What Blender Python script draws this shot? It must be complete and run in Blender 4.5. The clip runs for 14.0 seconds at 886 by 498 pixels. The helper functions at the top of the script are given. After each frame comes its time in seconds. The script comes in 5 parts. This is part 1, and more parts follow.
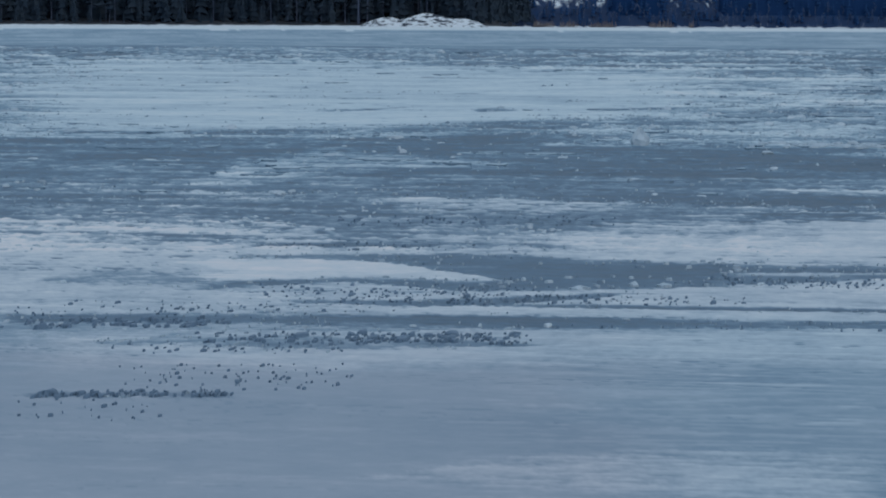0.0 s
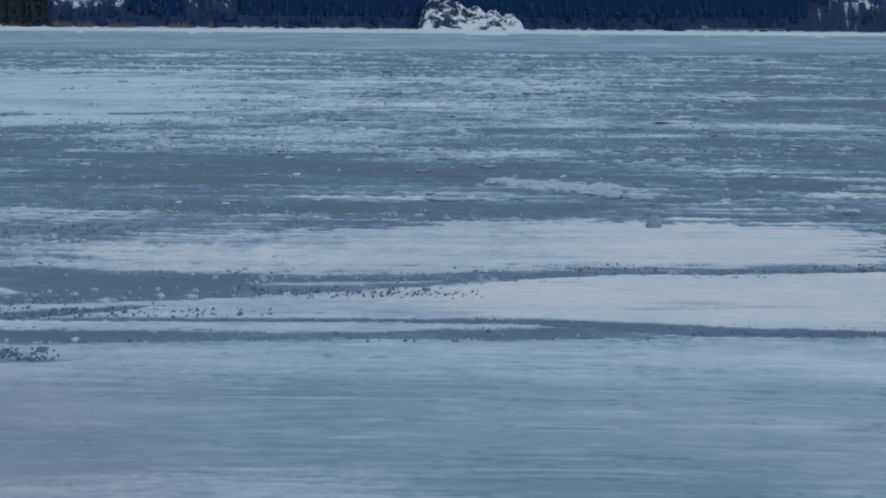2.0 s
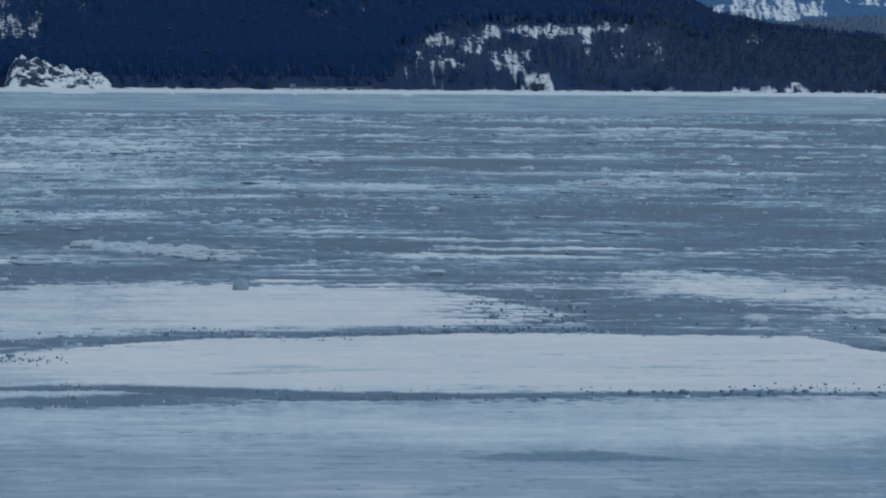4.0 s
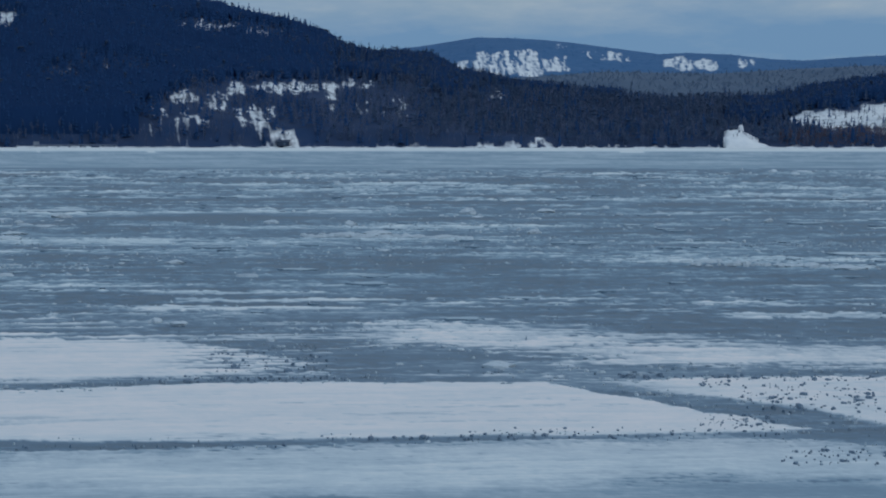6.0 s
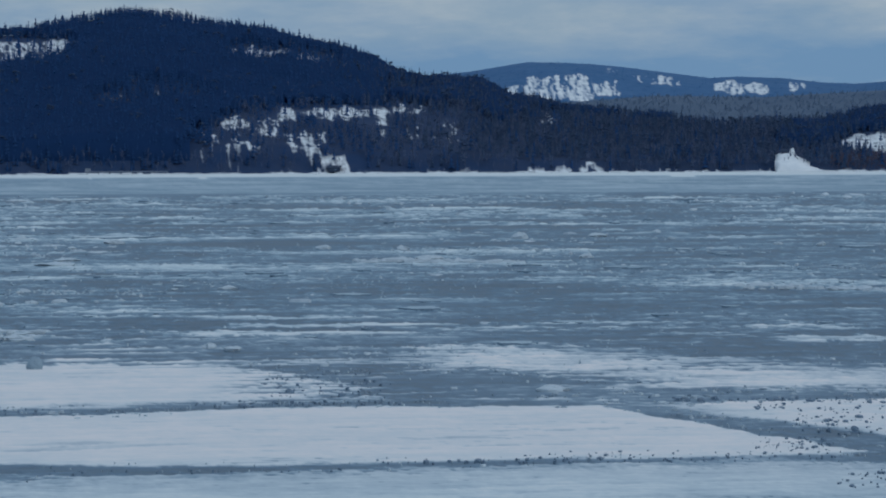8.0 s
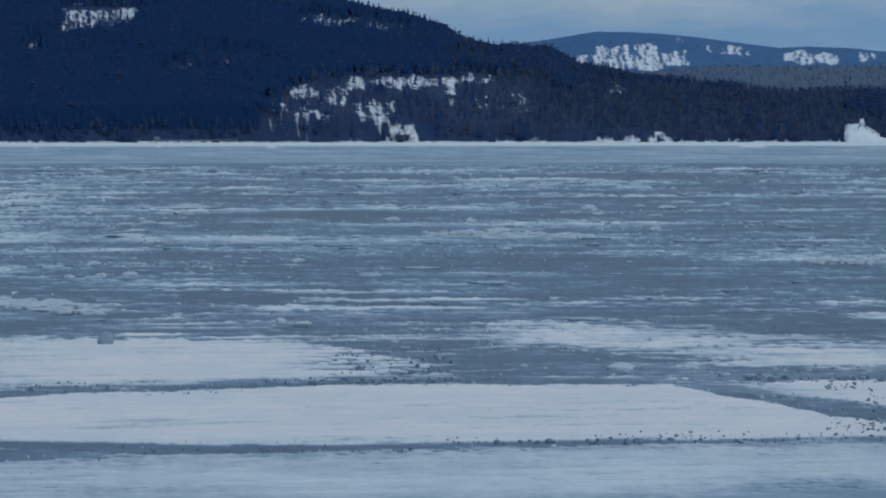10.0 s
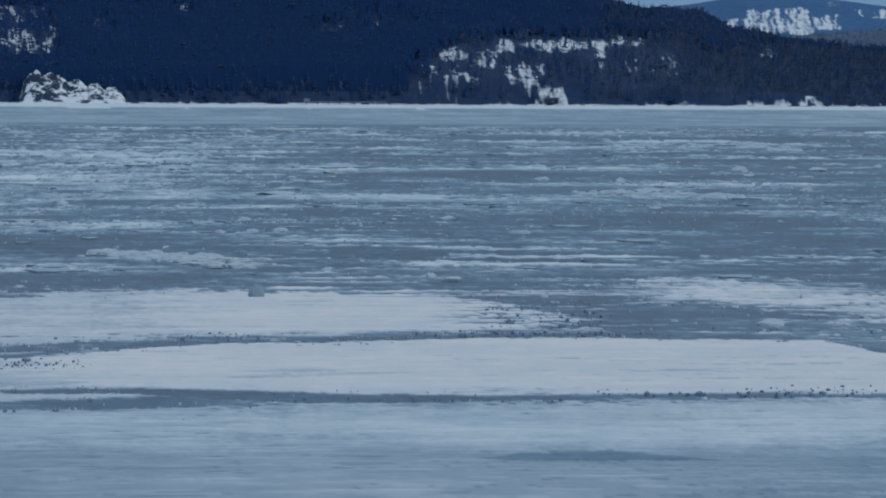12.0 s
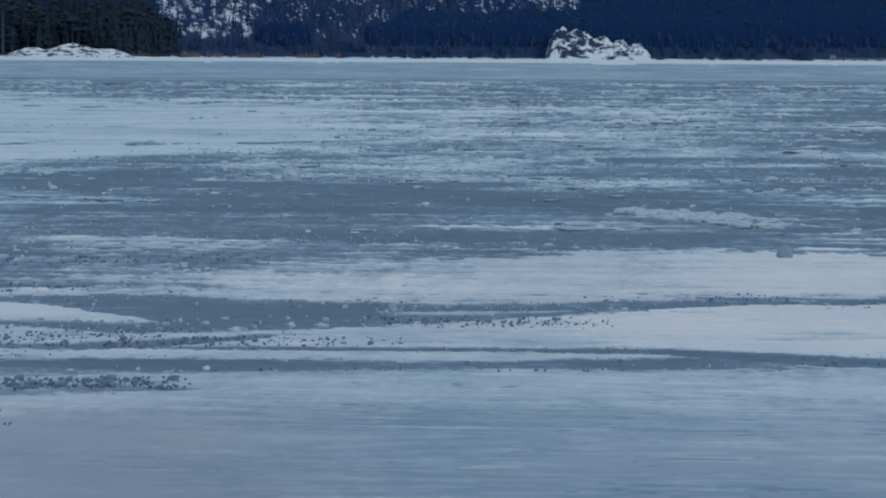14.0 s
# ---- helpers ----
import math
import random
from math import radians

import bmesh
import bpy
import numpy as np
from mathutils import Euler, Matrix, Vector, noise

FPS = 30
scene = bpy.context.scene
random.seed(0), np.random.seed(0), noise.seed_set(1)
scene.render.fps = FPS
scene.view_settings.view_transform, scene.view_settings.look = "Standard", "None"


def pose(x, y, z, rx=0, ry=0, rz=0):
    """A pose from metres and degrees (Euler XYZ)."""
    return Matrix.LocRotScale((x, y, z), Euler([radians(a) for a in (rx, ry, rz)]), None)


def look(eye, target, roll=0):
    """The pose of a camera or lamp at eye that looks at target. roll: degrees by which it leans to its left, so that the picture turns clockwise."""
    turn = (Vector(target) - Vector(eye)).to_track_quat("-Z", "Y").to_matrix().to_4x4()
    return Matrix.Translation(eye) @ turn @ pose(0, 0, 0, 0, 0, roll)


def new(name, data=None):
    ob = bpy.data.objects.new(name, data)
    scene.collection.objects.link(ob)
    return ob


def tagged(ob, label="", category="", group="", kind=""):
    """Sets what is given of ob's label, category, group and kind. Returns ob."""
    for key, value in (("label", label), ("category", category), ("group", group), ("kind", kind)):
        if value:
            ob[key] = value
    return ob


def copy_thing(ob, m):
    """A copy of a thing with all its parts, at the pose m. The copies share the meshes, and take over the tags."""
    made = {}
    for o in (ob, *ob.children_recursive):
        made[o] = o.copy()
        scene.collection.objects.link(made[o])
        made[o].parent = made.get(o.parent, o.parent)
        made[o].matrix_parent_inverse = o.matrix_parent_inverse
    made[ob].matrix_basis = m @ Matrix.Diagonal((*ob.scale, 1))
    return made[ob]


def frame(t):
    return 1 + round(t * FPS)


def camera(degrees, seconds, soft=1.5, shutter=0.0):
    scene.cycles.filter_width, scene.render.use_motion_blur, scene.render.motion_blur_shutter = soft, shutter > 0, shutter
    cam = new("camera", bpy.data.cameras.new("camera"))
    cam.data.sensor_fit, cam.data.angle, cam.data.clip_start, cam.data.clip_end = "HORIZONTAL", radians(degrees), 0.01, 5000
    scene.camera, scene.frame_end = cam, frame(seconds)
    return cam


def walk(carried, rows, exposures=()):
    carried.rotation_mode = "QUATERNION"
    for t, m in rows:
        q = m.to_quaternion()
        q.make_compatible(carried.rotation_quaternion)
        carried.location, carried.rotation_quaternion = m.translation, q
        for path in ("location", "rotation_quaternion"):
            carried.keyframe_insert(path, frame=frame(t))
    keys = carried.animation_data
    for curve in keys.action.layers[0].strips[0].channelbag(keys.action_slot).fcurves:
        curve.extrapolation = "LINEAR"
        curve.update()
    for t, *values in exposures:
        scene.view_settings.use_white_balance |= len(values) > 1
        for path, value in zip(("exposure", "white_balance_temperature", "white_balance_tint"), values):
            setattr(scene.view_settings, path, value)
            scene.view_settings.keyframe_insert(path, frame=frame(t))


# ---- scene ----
# A frozen lake seen by a standing person through a long lens; the far shore is about 1.8 km away.
EYE = 3.0
SHORE = 1800.0
cam = camera(15.95, 14.0, soft=1.92)
# seconds, sway in metres (x, y, z), bearing, pitch, lean
PATH = [
    (0, -0.005, 0.048, -0.109, -18.009, -4.121, 0.249),
    (0.5, 0.056, 0.001, -0.127, -14.947, -4.473, 0.003),
    (1, 0.041, -0.014, -0.089, -13.520, -4.444, 0.160),
    (1.5, -0.031, -0.045, -0.037, -11.612, -4.291, 0.211),
    (2, -0.045, -0.038, 0.018, -9.323, -4.071, 0.386),
    (2.5, -0.046, 0.015, 0.050, -6.933, -3.791, 0.418),
    (3, 0.006, 0.000, 0.097, -4.568, -3.515, 0.273),
    (3.5, -0.001, -0.001, 0.095, -3.306, -3.266, 0.303),
    (4, 0.002, -0.005, 0.085, -1.898, -2.973, 0.364),
    (4.2, 0.009, -0.008, 0.084, -1.299, -2.852, 0.313),
    (6.3, 0.082, 0.016, -0.029, 3.129, -1.761, -0.035),
    (6.5, 0.082, 0.006, -0.036, 3.306, -1.640, -0.078),
    (7, 0.068, 0.002, -0.047, 3.057, -1.487, -0.069),
    (7.5, 0.056, -0.002, -0.044, 2.355, -1.453, -0.159),
    (10, 0.013, -0.016, 0.085, 0.529, -2.039, -0.048),
    (10.5, 0.013, -0.008, 0.065, 0.037, -2.252, 0.082),
    (11, -0.000, -0.016, 0.033, -0.727, -2.476, 0.142),
    (11.5, -0.008, 0.016, -0.012, -1.275, -2.577, 0.188),
    (12, -0.019, 0.004, -0.040, -2.158, -2.712, 0.256),
    (12.5, -0.041, 0.015, -0.056, -4.655, -2.787, 0.202),
    (13, -0.052, -0.003, -0.058, -7.636, -3.004, 0.372),
    (13.5, -0.083, 0.013, -0.023, -10.331, -3.315, 0.378),
    (14, -0.097, 0.021, 0.009, -11.626, -3.546, 0.330),
]


def towards(bearing, pitch):
    b, p = radians(bearing), radians(pitch)
    return Vector((math.sin(b) * math.cos(p), math.cos(b) * math.cos(p), math.sin(p)))


walk(cam, [(t, look((x, y, EYE + z), Vector((x, y, EYE + z)) + towards(b, p) * 100, lean)) for t, x, y, z, b, p, lean in PATH])

# ---------------------------------------------------------------- light
world = bpy.data.worlds.new("winter_sky")
scene.world = world
world.use_nodes = True
wn, wl = world.node_tree.nodes, world.node_tree.links
wn.clear()
w_out = wn.new("ShaderNodeOutputWorld")
w_bg = wn.new("ShaderNodeBackground")
w_sky = wn.new("ShaderNodeTexSky")
w_sky.sky_type = "NISHITA"
w_sky.sun_disc = False
w_sky.sun_elevation, w_sky.sun_rotation = radians(24), radians(120)
w_sky.dust_density, w_sky.ozone_density = 1.0, 2.0
w_scale = wn.new("ShaderNodeVectorMath")
w_scale.operation = "SCALE"
w_scale.inputs["Scale"].default_value = 0.085
w_co = wn.new("ShaderNodeTexCoord")
w_map = wn.new("ShaderNodeMapping")
w_map.inputs["Scale"].default_value = (10.0, 10.0, 46.0)
w_cloud = wn.new("ShaderNodeTexNoise")
w_cloud.inputs["Scale"].default_value, w_cloud.inputs["Detail"].default_value, w_cloud.inputs["Roughness"].default_value = 1.0, 8.0, 0.6
w_ramp = wn.new("ShaderNodeValToRGB")
w_ramp.color_ramp.elements[0].position, w_ramp.color_ramp.elements[1].position = 0.34, 0.64
w_ramp.color_ramp.elements[0].color, w_ramp.color_ramp.elements[1].color = (0.0, 0.0, 0.0, 1), (1, 1, 1, 1)
w_sep = wn.new("ShaderNodeSeparateXYZ")
w_low = wn.new("ShaderNodeMapRange")
w_low.inputs["From Min"].default_value, w_low.inputs["From Max"].default_value = 0.033, 0.050
w_low.inputs["To Min"].default_value, w_low.inputs["To Max"].default_value = -0.55, 0.45
w_cover = wn.new("ShaderNodeMath")
w_cover.operation = "MULTIPLY_ADD"
w_cover.use_clamp = True
w_cover.inputs[1].default_value = 0.95
# the cloud sheet is mottled, with paler heaps in it
w_heap_map = wn.new("ShaderNodeMapping")
w_heap_map.inputs["Scale"].default_value = (26.0, 26.0, 80.0)
w_heap = wn.new("ShaderNodeTexNoise")
w_heap.inputs["Scale"].default_value, w_heap.inputs["Detail"].default_value, w_heap.inputs["Roughness"].default_value = 1.0, 7.0, 0.6
w_grey = wn.new("ShaderNodeValToRGB")
w_grey.color_ramp.elements[0].position, w_grey.color_ramp.elements[1].position = 0.36, 0.68
w_grey.color_ramp.elements[0].color, w_grey.color_ramp.elements[1].color = (0.236, 0.343, 0.462, 1), (0.350, 0.430, 0.508, 1)
w_mix = wn.new("ShaderNodeMixRGB")
w_mix.inputs["Color1"].default_value = (0.134, 0.264, 0.446, 1)
w_over = wn.new("ShaderNodeMixRGB")
w_over.inputs["Color2"].default_value = (0.306, 0.385, 0.481, 1)
w_zenith = wn.new("ShaderNodeMapRange")
w_zenith.inputs["From Min"].default_value, w_zenith.inputs["From Max"].default_value = 0.10, 0.35
w_zenith.inputs["To Min"].default_value, w_zenith.inputs["To Max"].default_value = 0.0, 0.75
w_veil = wn.new("ShaderNodeMixRGB")
w_veil.inputs["Fac"].default_value = 0.94
# an overcast sky is brightest overhead
w_high = wn.new("ShaderNodeMapRange")
w_high.inputs["From Min"].default_value, w_high.inputs["From Max"].default_value = 0.06, 1.0
w_high.inputs["To Min"].default_value, w_high.inputs["To Max"].default_value = 1.0, 1.51
wl.new(w_co.outputs["Generated"], w_map.inputs["Vector"])
wl.new(w_map.outputs["Vector"], w_cloud.inputs["Vector"])
wl.new(w_cloud.outputs["Fac"], w_ramp.inputs["Fac"])
wl.new(w_co.outputs["Generated"], w_sep.inputs["Vector"])
wl.new(w_sep.outputs["Z"], w_low.inputs["Value"])
wl.new(w_sep.outputs["Z"], w_high.inputs["Value"])
wl.new(w_ramp.outputs["Color"], w_cover.inputs[0])
wl.new(w_low.outputs["Result"], w_cover.inputs[2])
wl.new(w_sky.outputs["Color"], w_scale.inputs[0])
wl.new(w_cover.outputs["Value"], w_mix.inputs["Fac"])
wl.new(w_co.outputs["Generated"], w_heap_map.inputs["Vector"])
wl.new(w_heap_map.outputs["Vector"], w_heap.inputs["Vector"])
wl.new(w_heap.outputs["Fac"], w_grey.inputs["Fac"])
wl.new(w_grey.outputs["Color"], w_mix.inputs["Color2"])
wl.new(w_scale.outputs["Vector"], w_veil.inputs["Color1"])
wl.new(w_sep.outputs["Z"], w_zenith.inputs["Value"])
wl.new(w_zenith.outputs["Result"], w_over.inputs["Fac"])
wl.new(w_mix.outputs["Color"], w_over.inputs["Color1"])
wl.new(w_over.outputs["Color"], w_veil.inputs["Color2"])
wl.new(w_veil.outputs["Color"], w_bg.inputs["Color"])
wl.new(w_high.outputs["Result"], w_bg.inputs["Strength"])
wl.new(w_bg.outputs["Background"], w_out.inputs["Surface"])

sun = new("sun", bpy.data.lights.new("sun", "SUN"))
sun.data.energy, sun.data.angle, sun.data.color = 0.5, radians(18), (1.0, 0.98, 0.95)
sun.matrix_world = look((0, 0, 60), Vector((0, 0, 60)) - Vector((0.79, -0.46, 0.42)))
scene.view_settings.exposure = 0.0

# ---------------------------------------------------------------- numbers that repeat


def lattice(ix, iy, seed):
    h = (ix.astype(np.int64) * 374761393 + iy.astype(np.int64) * 668265263 + seed * 974634777) & 0xFFFFFFFF
    h = ((h ^ (h >> 13)) * 1274126177) & 0xFFFFFFFF
    return ((h ^ (h >> 16)) & 0xFFFF) / 65535.0


def vnoise(x, y, seed=0):
    """Smooth value noise, 0 to 1."""
    ix, iy = np.floor(x), np.floor(y)
    fx, fy = x - ix, y - iy
    fx, fy = fx * fx * (3 - 2 * fx), fy * fy * (3 - 2 * fy)
    ix, iy = ix.astype(np.int64), iy.astype(np.int64)
    a, b = lattice(ix, iy, seed), lattice(ix + 1, iy, seed)
    c, d = lattice(ix, iy + 1, seed), lattice(ix + 1, iy + 1, seed)
    return (a * (1 - fx) + b * fx) * (1 - fy) + (c * (1 - fx) + d * fx) * fy


def fnoise(x, y, seed=0, octaves=4, gain=0.5):
    total, amp, norm = 0.0, 1.0, 0.0
    for k in range(octaves):
        total = total + amp * vnoise(x * 2 ** k, y * 2 ** k, seed + 17 * k)
        norm += amp
        amp *= gain
    return total / norm


def step(a, b, x):
    t = np.clip((x - a) / (b - a), 0, 1)
    return t * t * (3 - 2 * t)


def polar(bearing, distance, z=0.0):
    b = radians(bearing)
    return Vector((distance * math.sin(b), distance * math.cos(b), z))


# ---------------------------------------------------------------- materials


def material(name, rough=0.8, spec=0.3):
    m = bpy.data.materials.new(name)
    m.use_nodes = True
    n, l = m.node_tree.nodes, m.node_tree.links
    b = n["Principled BSDF"]
    b.inputs["Roughness"].default_value = rough
    b.inputs["Specular IOR Level"].default_value = spec
    return m, n, l, b


def noise_node(n, l, scale, detail=5, rough=0.55, vector=None):
    t = n.new("ShaderNodeTexNoise")
    t.inputs["Scale"].default_value, t.inputs["Detail"].default_value, t.inputs["Roughness"].default_value = scale, detail, rough
    if vector is None:
        vector = n.new("ShaderNodeNewGeometry").outputs["Position"]
    l.new(vector, t.inputs["Vector"])
    return t.outputs["Fac"]


def ramp(n, l, fac, *stops):
    r = n.new("ShaderNodeValToRGB")
    while len(r.color_ramp.elements) < len(stops):
        r.color_ramp.elements.new(0.5)
    for e, (p, c) in zip(r.color_ramp.elements, stops):
        e.position, e.color = p, (*c, 1)
    l.new(fac, r.inputs["Fac"])
    return r.outputs["Color"]


def math_node(n, l, op, a, b):
    m = n.new("ShaderNodeMath")
    m.operation = op
    for k, v in enumerate((a, b)):
        if isinstance(v, (int, float)):
            m.inputs[k].default_value = v
        else:
            l.new(v, m.inputs[k])
    return m.outputs["Value"]


def bump(n, l, b, height, strength, distance):
    t = n.new("ShaderNodeBump")
    t.inputs["Strength"].default_value, t.inputs["Distance"].default_value = strength, distance
    l.new(height, t.inputs["Height"])
    l.new(t.outputs["Normal"], b.inputs["Normal"])


ICE_STOPS = ((0.0, (0.040, 0.092, 0.146)), (0.24, (0.098, 0.181, 0.260)), (0.45, (0.229, 0.338, 0.423)), (0.63, (0.442, 0.546, 0.607)), (0.80, (0.600, 0.690, 0.724)), (1.0, (0.745, 0.776, 0.778)))


def lake_material():
    """Bare ice through crusted slush to dry snow, by the cover on the sheet, broken up by grain of all sizes."""
    m, n, l, b = material("lake_ice_and_snow", 0.7, 0.2)
    a = n.new("ShaderNodeAttribute")
    a.attribute_name = "cover"
    g = n.new("ShaderNodeAttribute")
    g.attribute_name = "grain"
    broken = math_node(n, l, "SUBTRACT", noise_node(n, l, 0.07, 13, 0.74), 0.5)
    small = math_node(n, l, "SUBTRACT", noise_node(n, l, 2.3, 9, 0.7), 0.5)
    jitter = math_node(n, l, "ADD", math_node(n, l, "MULTIPLY", broken, 3.2), math_node(n, l, "MULTIPLY", small, 1.5))
    cover = math_node(n, l, "ADD", a.outputs["Fac"], math_node(n, l, "MULTIPLY", jitter, g.outputs["Fac"]))
    # ice near the bank is tinted greyer than the blue-green ice farther out
    grey_tint = n.new("ShaderNodeAttribute")
    grey_tint.attribute_name = "grey_tint"
    grey = n.new("ShaderNodeMixRGB")
    grey.blend_type = "MULTIPLY"
    grey.inputs["Color2"].default_value = (1.17, 0.985, 0.955, 1)
    l.new(grey_tint.outputs["Fac"], grey.inputs["Fac"])
    l.new(ramp(n, l, cover, *ICE_STOPS), grey.inputs["Color1"])
    l.new(grey.outputs["Color"], b.inputs["Base Color"])
    r = n.new("ShaderNodeMapRange")
    l.new(cover, r.inputs["Value"])
    r.inputs["To Min"].default_value, r.inputs["To Max"].default_value = 0.42, 0.9
    l.new(r.outputs["Result"], b.inputs["Roughness"])
    bump(n, l, b, small, 0.25, 0.03)
    return m


def crust_material(name, low, high, rough=0.75):
    """Broken ice and clods: each piece a little lighter or darker."""
    m, n, l, b = material(name, rough, 0.25)
    g = n.new("ShaderNodeNewGeometry")
    v = math_node(n, l, "ADD", math_node(n, l, "MULTIPLY", g.outputs["Random Per Island"], 0.6),
                  math_node(n, l, "MULTIPLY", noise_node(n, l, 14.0, 4), 0.4))
    l.new(ramp(n, l, v, (0.15, low), (0.85, high)), b.inputs["Base Color"])
    return m


def tree_material(name, *stops):
    m, n, l, b = material(name, 0.95, 0.03)
    g = n.new("ShaderNodeNewGeometry")
    o = n.new("ShaderNodeObjectInfo")
    v = math_node(n, l, "ADD", math_node(n, l, "MULTIPLY", g.outputs["Random Per Island"], 0.4),
                  math_node(n, l, "ADD", math_node(n, l, "MULTIPLY", noise_node(n, l, 0.02, 3), 0.45), math_node(n, l, "MULTIPLY", o.outputs["Random"], 0.15)))
    colour = ramp(n, l, v, *stops)
    l.new(colour, b.inputs["Base Color"])
    # light passes through the thin crowns
    t = n.new("ShaderNodeBsdfTranslucent")
    l.new(colour, t.inputs["Color"])
    mix = n.new("ShaderNodeMixShader")
    mix.inputs["Fac"].default_value = 0.4
    l.new(b.outputs["BSDF"], mix.inputs[1])
    l.new(t.outputs["BSDF"], mix.inputs[2])
    l.new(mix.outputs["Shader"], n["Material Output"].inputs["Surface"])
    return m


def ground_material(name, rock, snow, scale=0.06, bias=0.5, soft=0.06):
    """Snow lying on rock: bare on the steep, patchy elsewhere."""
    m, n, l, b = material(name, 0.85, 0.2)
    g = n.new("ShaderNodeNewGeometry")
    s = n.new("ShaderNodeSeparateXYZ")
    l.new(g.outputs["Normal"], s.inputs["Vector"])
    v = math_node(n, l, "ADD", math_node(n, l, "MULTIPLY", noise_node(n, l, scale, 6, 0.62), 0.8), math_node(n, l, "MULTIPLY", s.outputs["Z"], 0.25))
    l.new(ramp(n, l, v, (bias - soft, rock), (bias + soft, snow)), b.inputs["Base Color"])
    bump(n, l, b, noise_node(n, l, scale * 4, 5), 0.5, 1.0)
    return m


def slope_material(name, brush0, brush1, scale=0.22, lacing=1.3):
    """Open snow where the wood has gaps, dark brush and litter under the trees."""
    m, n, l, b = material(name, 0.9, 0.15)
    a = n.new("ShaderNodeAttribute")
    a.attribute_name = "bare"
    g = n.new("ShaderNodeNewGeometry")
    upright = n.new("ShaderNodeMapping")
    upright.inputs["Scale"].default_value = (1.0, 1.0, 0.35)
    l.new(g.outputs["Position"], upright.inputs["Vector"])
    lace = math_node(n, l, "SUBTRACT", noise_node(n, l, scale, 4, 0.6, upright.outputs["Vector"]), 0.5)
    v = math_node(n, l, "ADD", a.outputs["Fac"], math_node(n, l, "MULTIPLY", lace, lacing))
    snow = ramp(n, l, noise_node(n, l, 0.05, 4), (0.3, (0.62, 0.67, 0.71)), (0.7, (0.80, 0.83, 0.85)))
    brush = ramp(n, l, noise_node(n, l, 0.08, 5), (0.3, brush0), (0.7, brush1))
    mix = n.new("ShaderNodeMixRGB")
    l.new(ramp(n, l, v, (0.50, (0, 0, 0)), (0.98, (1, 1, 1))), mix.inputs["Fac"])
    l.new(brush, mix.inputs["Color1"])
    l.new(snow, mix.inputs["Color2"])
    l.new(mix.outputs["Color"], b.inputs["Base Color"])
    return m


def plain_material(name, c0, c1, scale, rough=0.8):
    m, n, l, b = material(name, rough, 0.2)
    l.new(ramp(n, l, noise_node(n, l, scale, 5), (0.3, c0), (0.7, c1)), b.inputs["Base Color"])
    return m


LAKE = lake_material()
RUBBLE = crust_material("broken_white_ice", (0.30, 0.38, 0.45), (0.58, 0.65, 0.70))
BLOCK = crust_material("pale_ice_block", (0.34, 0.43, 0.50), (0.58, 0.65, 0.70))
GREYBLOCK = crust_material("grey_ice_block", (0.17, 0.25, 0.32), (0.30, 0.39, 0.46))
CLOD = crust_material("dark_wet_clods", (0.080, 0.130, 0.190), (0.16, 0.235, 0.32), 0.5)
CRUMB = crust_material("snow_and_ice_crumbs", (0.140, 0.210, 0.280), (0.50, 0.58, 0.64), 0.65)
BRASH = crust_material("rough_brash_ice", (0.13, 0.20, 0.27), (0.44, 0.53, 0.59), 0.7)


def slab_material():
    """Snow on top, darker on the side faces of the broken edge."""
    m, n, l, b = material("snow_topped_ice_slab", 0.75, 0.2)
    g = n.new("ShaderNodeNewGeometry")
    up = n.new("ShaderNodeSeparateXYZ")
    l.new(g.outputs["Normal"], up.inputs["Vector"])
    v = math_node(n, l, "ADD", math_node(n, l, "MULTIPLY", g.outputs["Random Per Island"], 0.55), math_node(n, l, "MULTIPLY", noise_node(n, l, 0.8, 8, 0.7), 0.5))
    mix = n.new("ShaderNodeMixRGB")
    l.new(ramp(n, l, up.outputs["Z"], (0.75, (0, 0, 0)), (0.9, (1, 1, 1))), mix.inputs["Fac"])
    mix.inputs["Color1"].default_value = (0.15, 0.225, 0.295, 1)
    l.new(ramp(n, l, v, (0.2, (0.17, 0.26, 0.34)), (0.55, (0.34, 0.44, 0.51)), (0.9, (0.52, 0.61, 0.66))), mix.inputs["Color2"])
    l.new(mix.outputs["Color"], b.inputs["Base Color"])
    return m


SLAB = slab_material()
# blue in the hill needle colours stands for haze over the distance
NEEDLE = tree_material("hazed_spruce_needles", (0.2, (0.027, 0.082, 0.212)), (0.8, (0.034, 0.093, 0.232)))
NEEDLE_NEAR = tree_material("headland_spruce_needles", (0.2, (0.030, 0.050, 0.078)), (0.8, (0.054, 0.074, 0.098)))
# colour of the gap sheet, darkened to match the shaded crown sides
GAPFILL = tree_material("shaded_gap_fill", (0.2, (0.014, 0.049, 0.142)), (0.8, (0.019, 0.056, 0.155)))
PINE = tree_material("hazed_pine_needles", (0.2, (0.060, 0.102, 0.185)), (0.8, (0.080, 0.124, 0.212)))
TWIG = tree_material("bare_birch_twigs", (0.2, (0.088, 0.126, 0.215)), (0.8, (0.165, 0.204, 0.305)))
BARK = tree_material("grey_bark", (0.2, (0.048, 0.068, 0.125)), (0.8, (0.16, 0.195, 0.285)))
ROCKSNOW = ground_material("snow_on_rock", (0.030, 0.052, 0.095), (0.72, 0.76, 0.79), 0.13, 0.57, 0.03)
MOUNDSNOW = ground_material("snow_on_low_rock", (0.05, 0.062, 0.085), (0.72, 0.76, 0.79), 0.30, 0.60, 0.03)
# the brush colour has the same haze blue mixed in
SLOPE = slope_material("hazed_hillside_brush_and_snow", (0.018, 0.046, 0.115), (0.034, 0.055, 0.110))
HEADLAND = slope_material("headland_brush_and_snow", (0.026, 0.032, 0.044), (0.050, 0.052, 0.060))
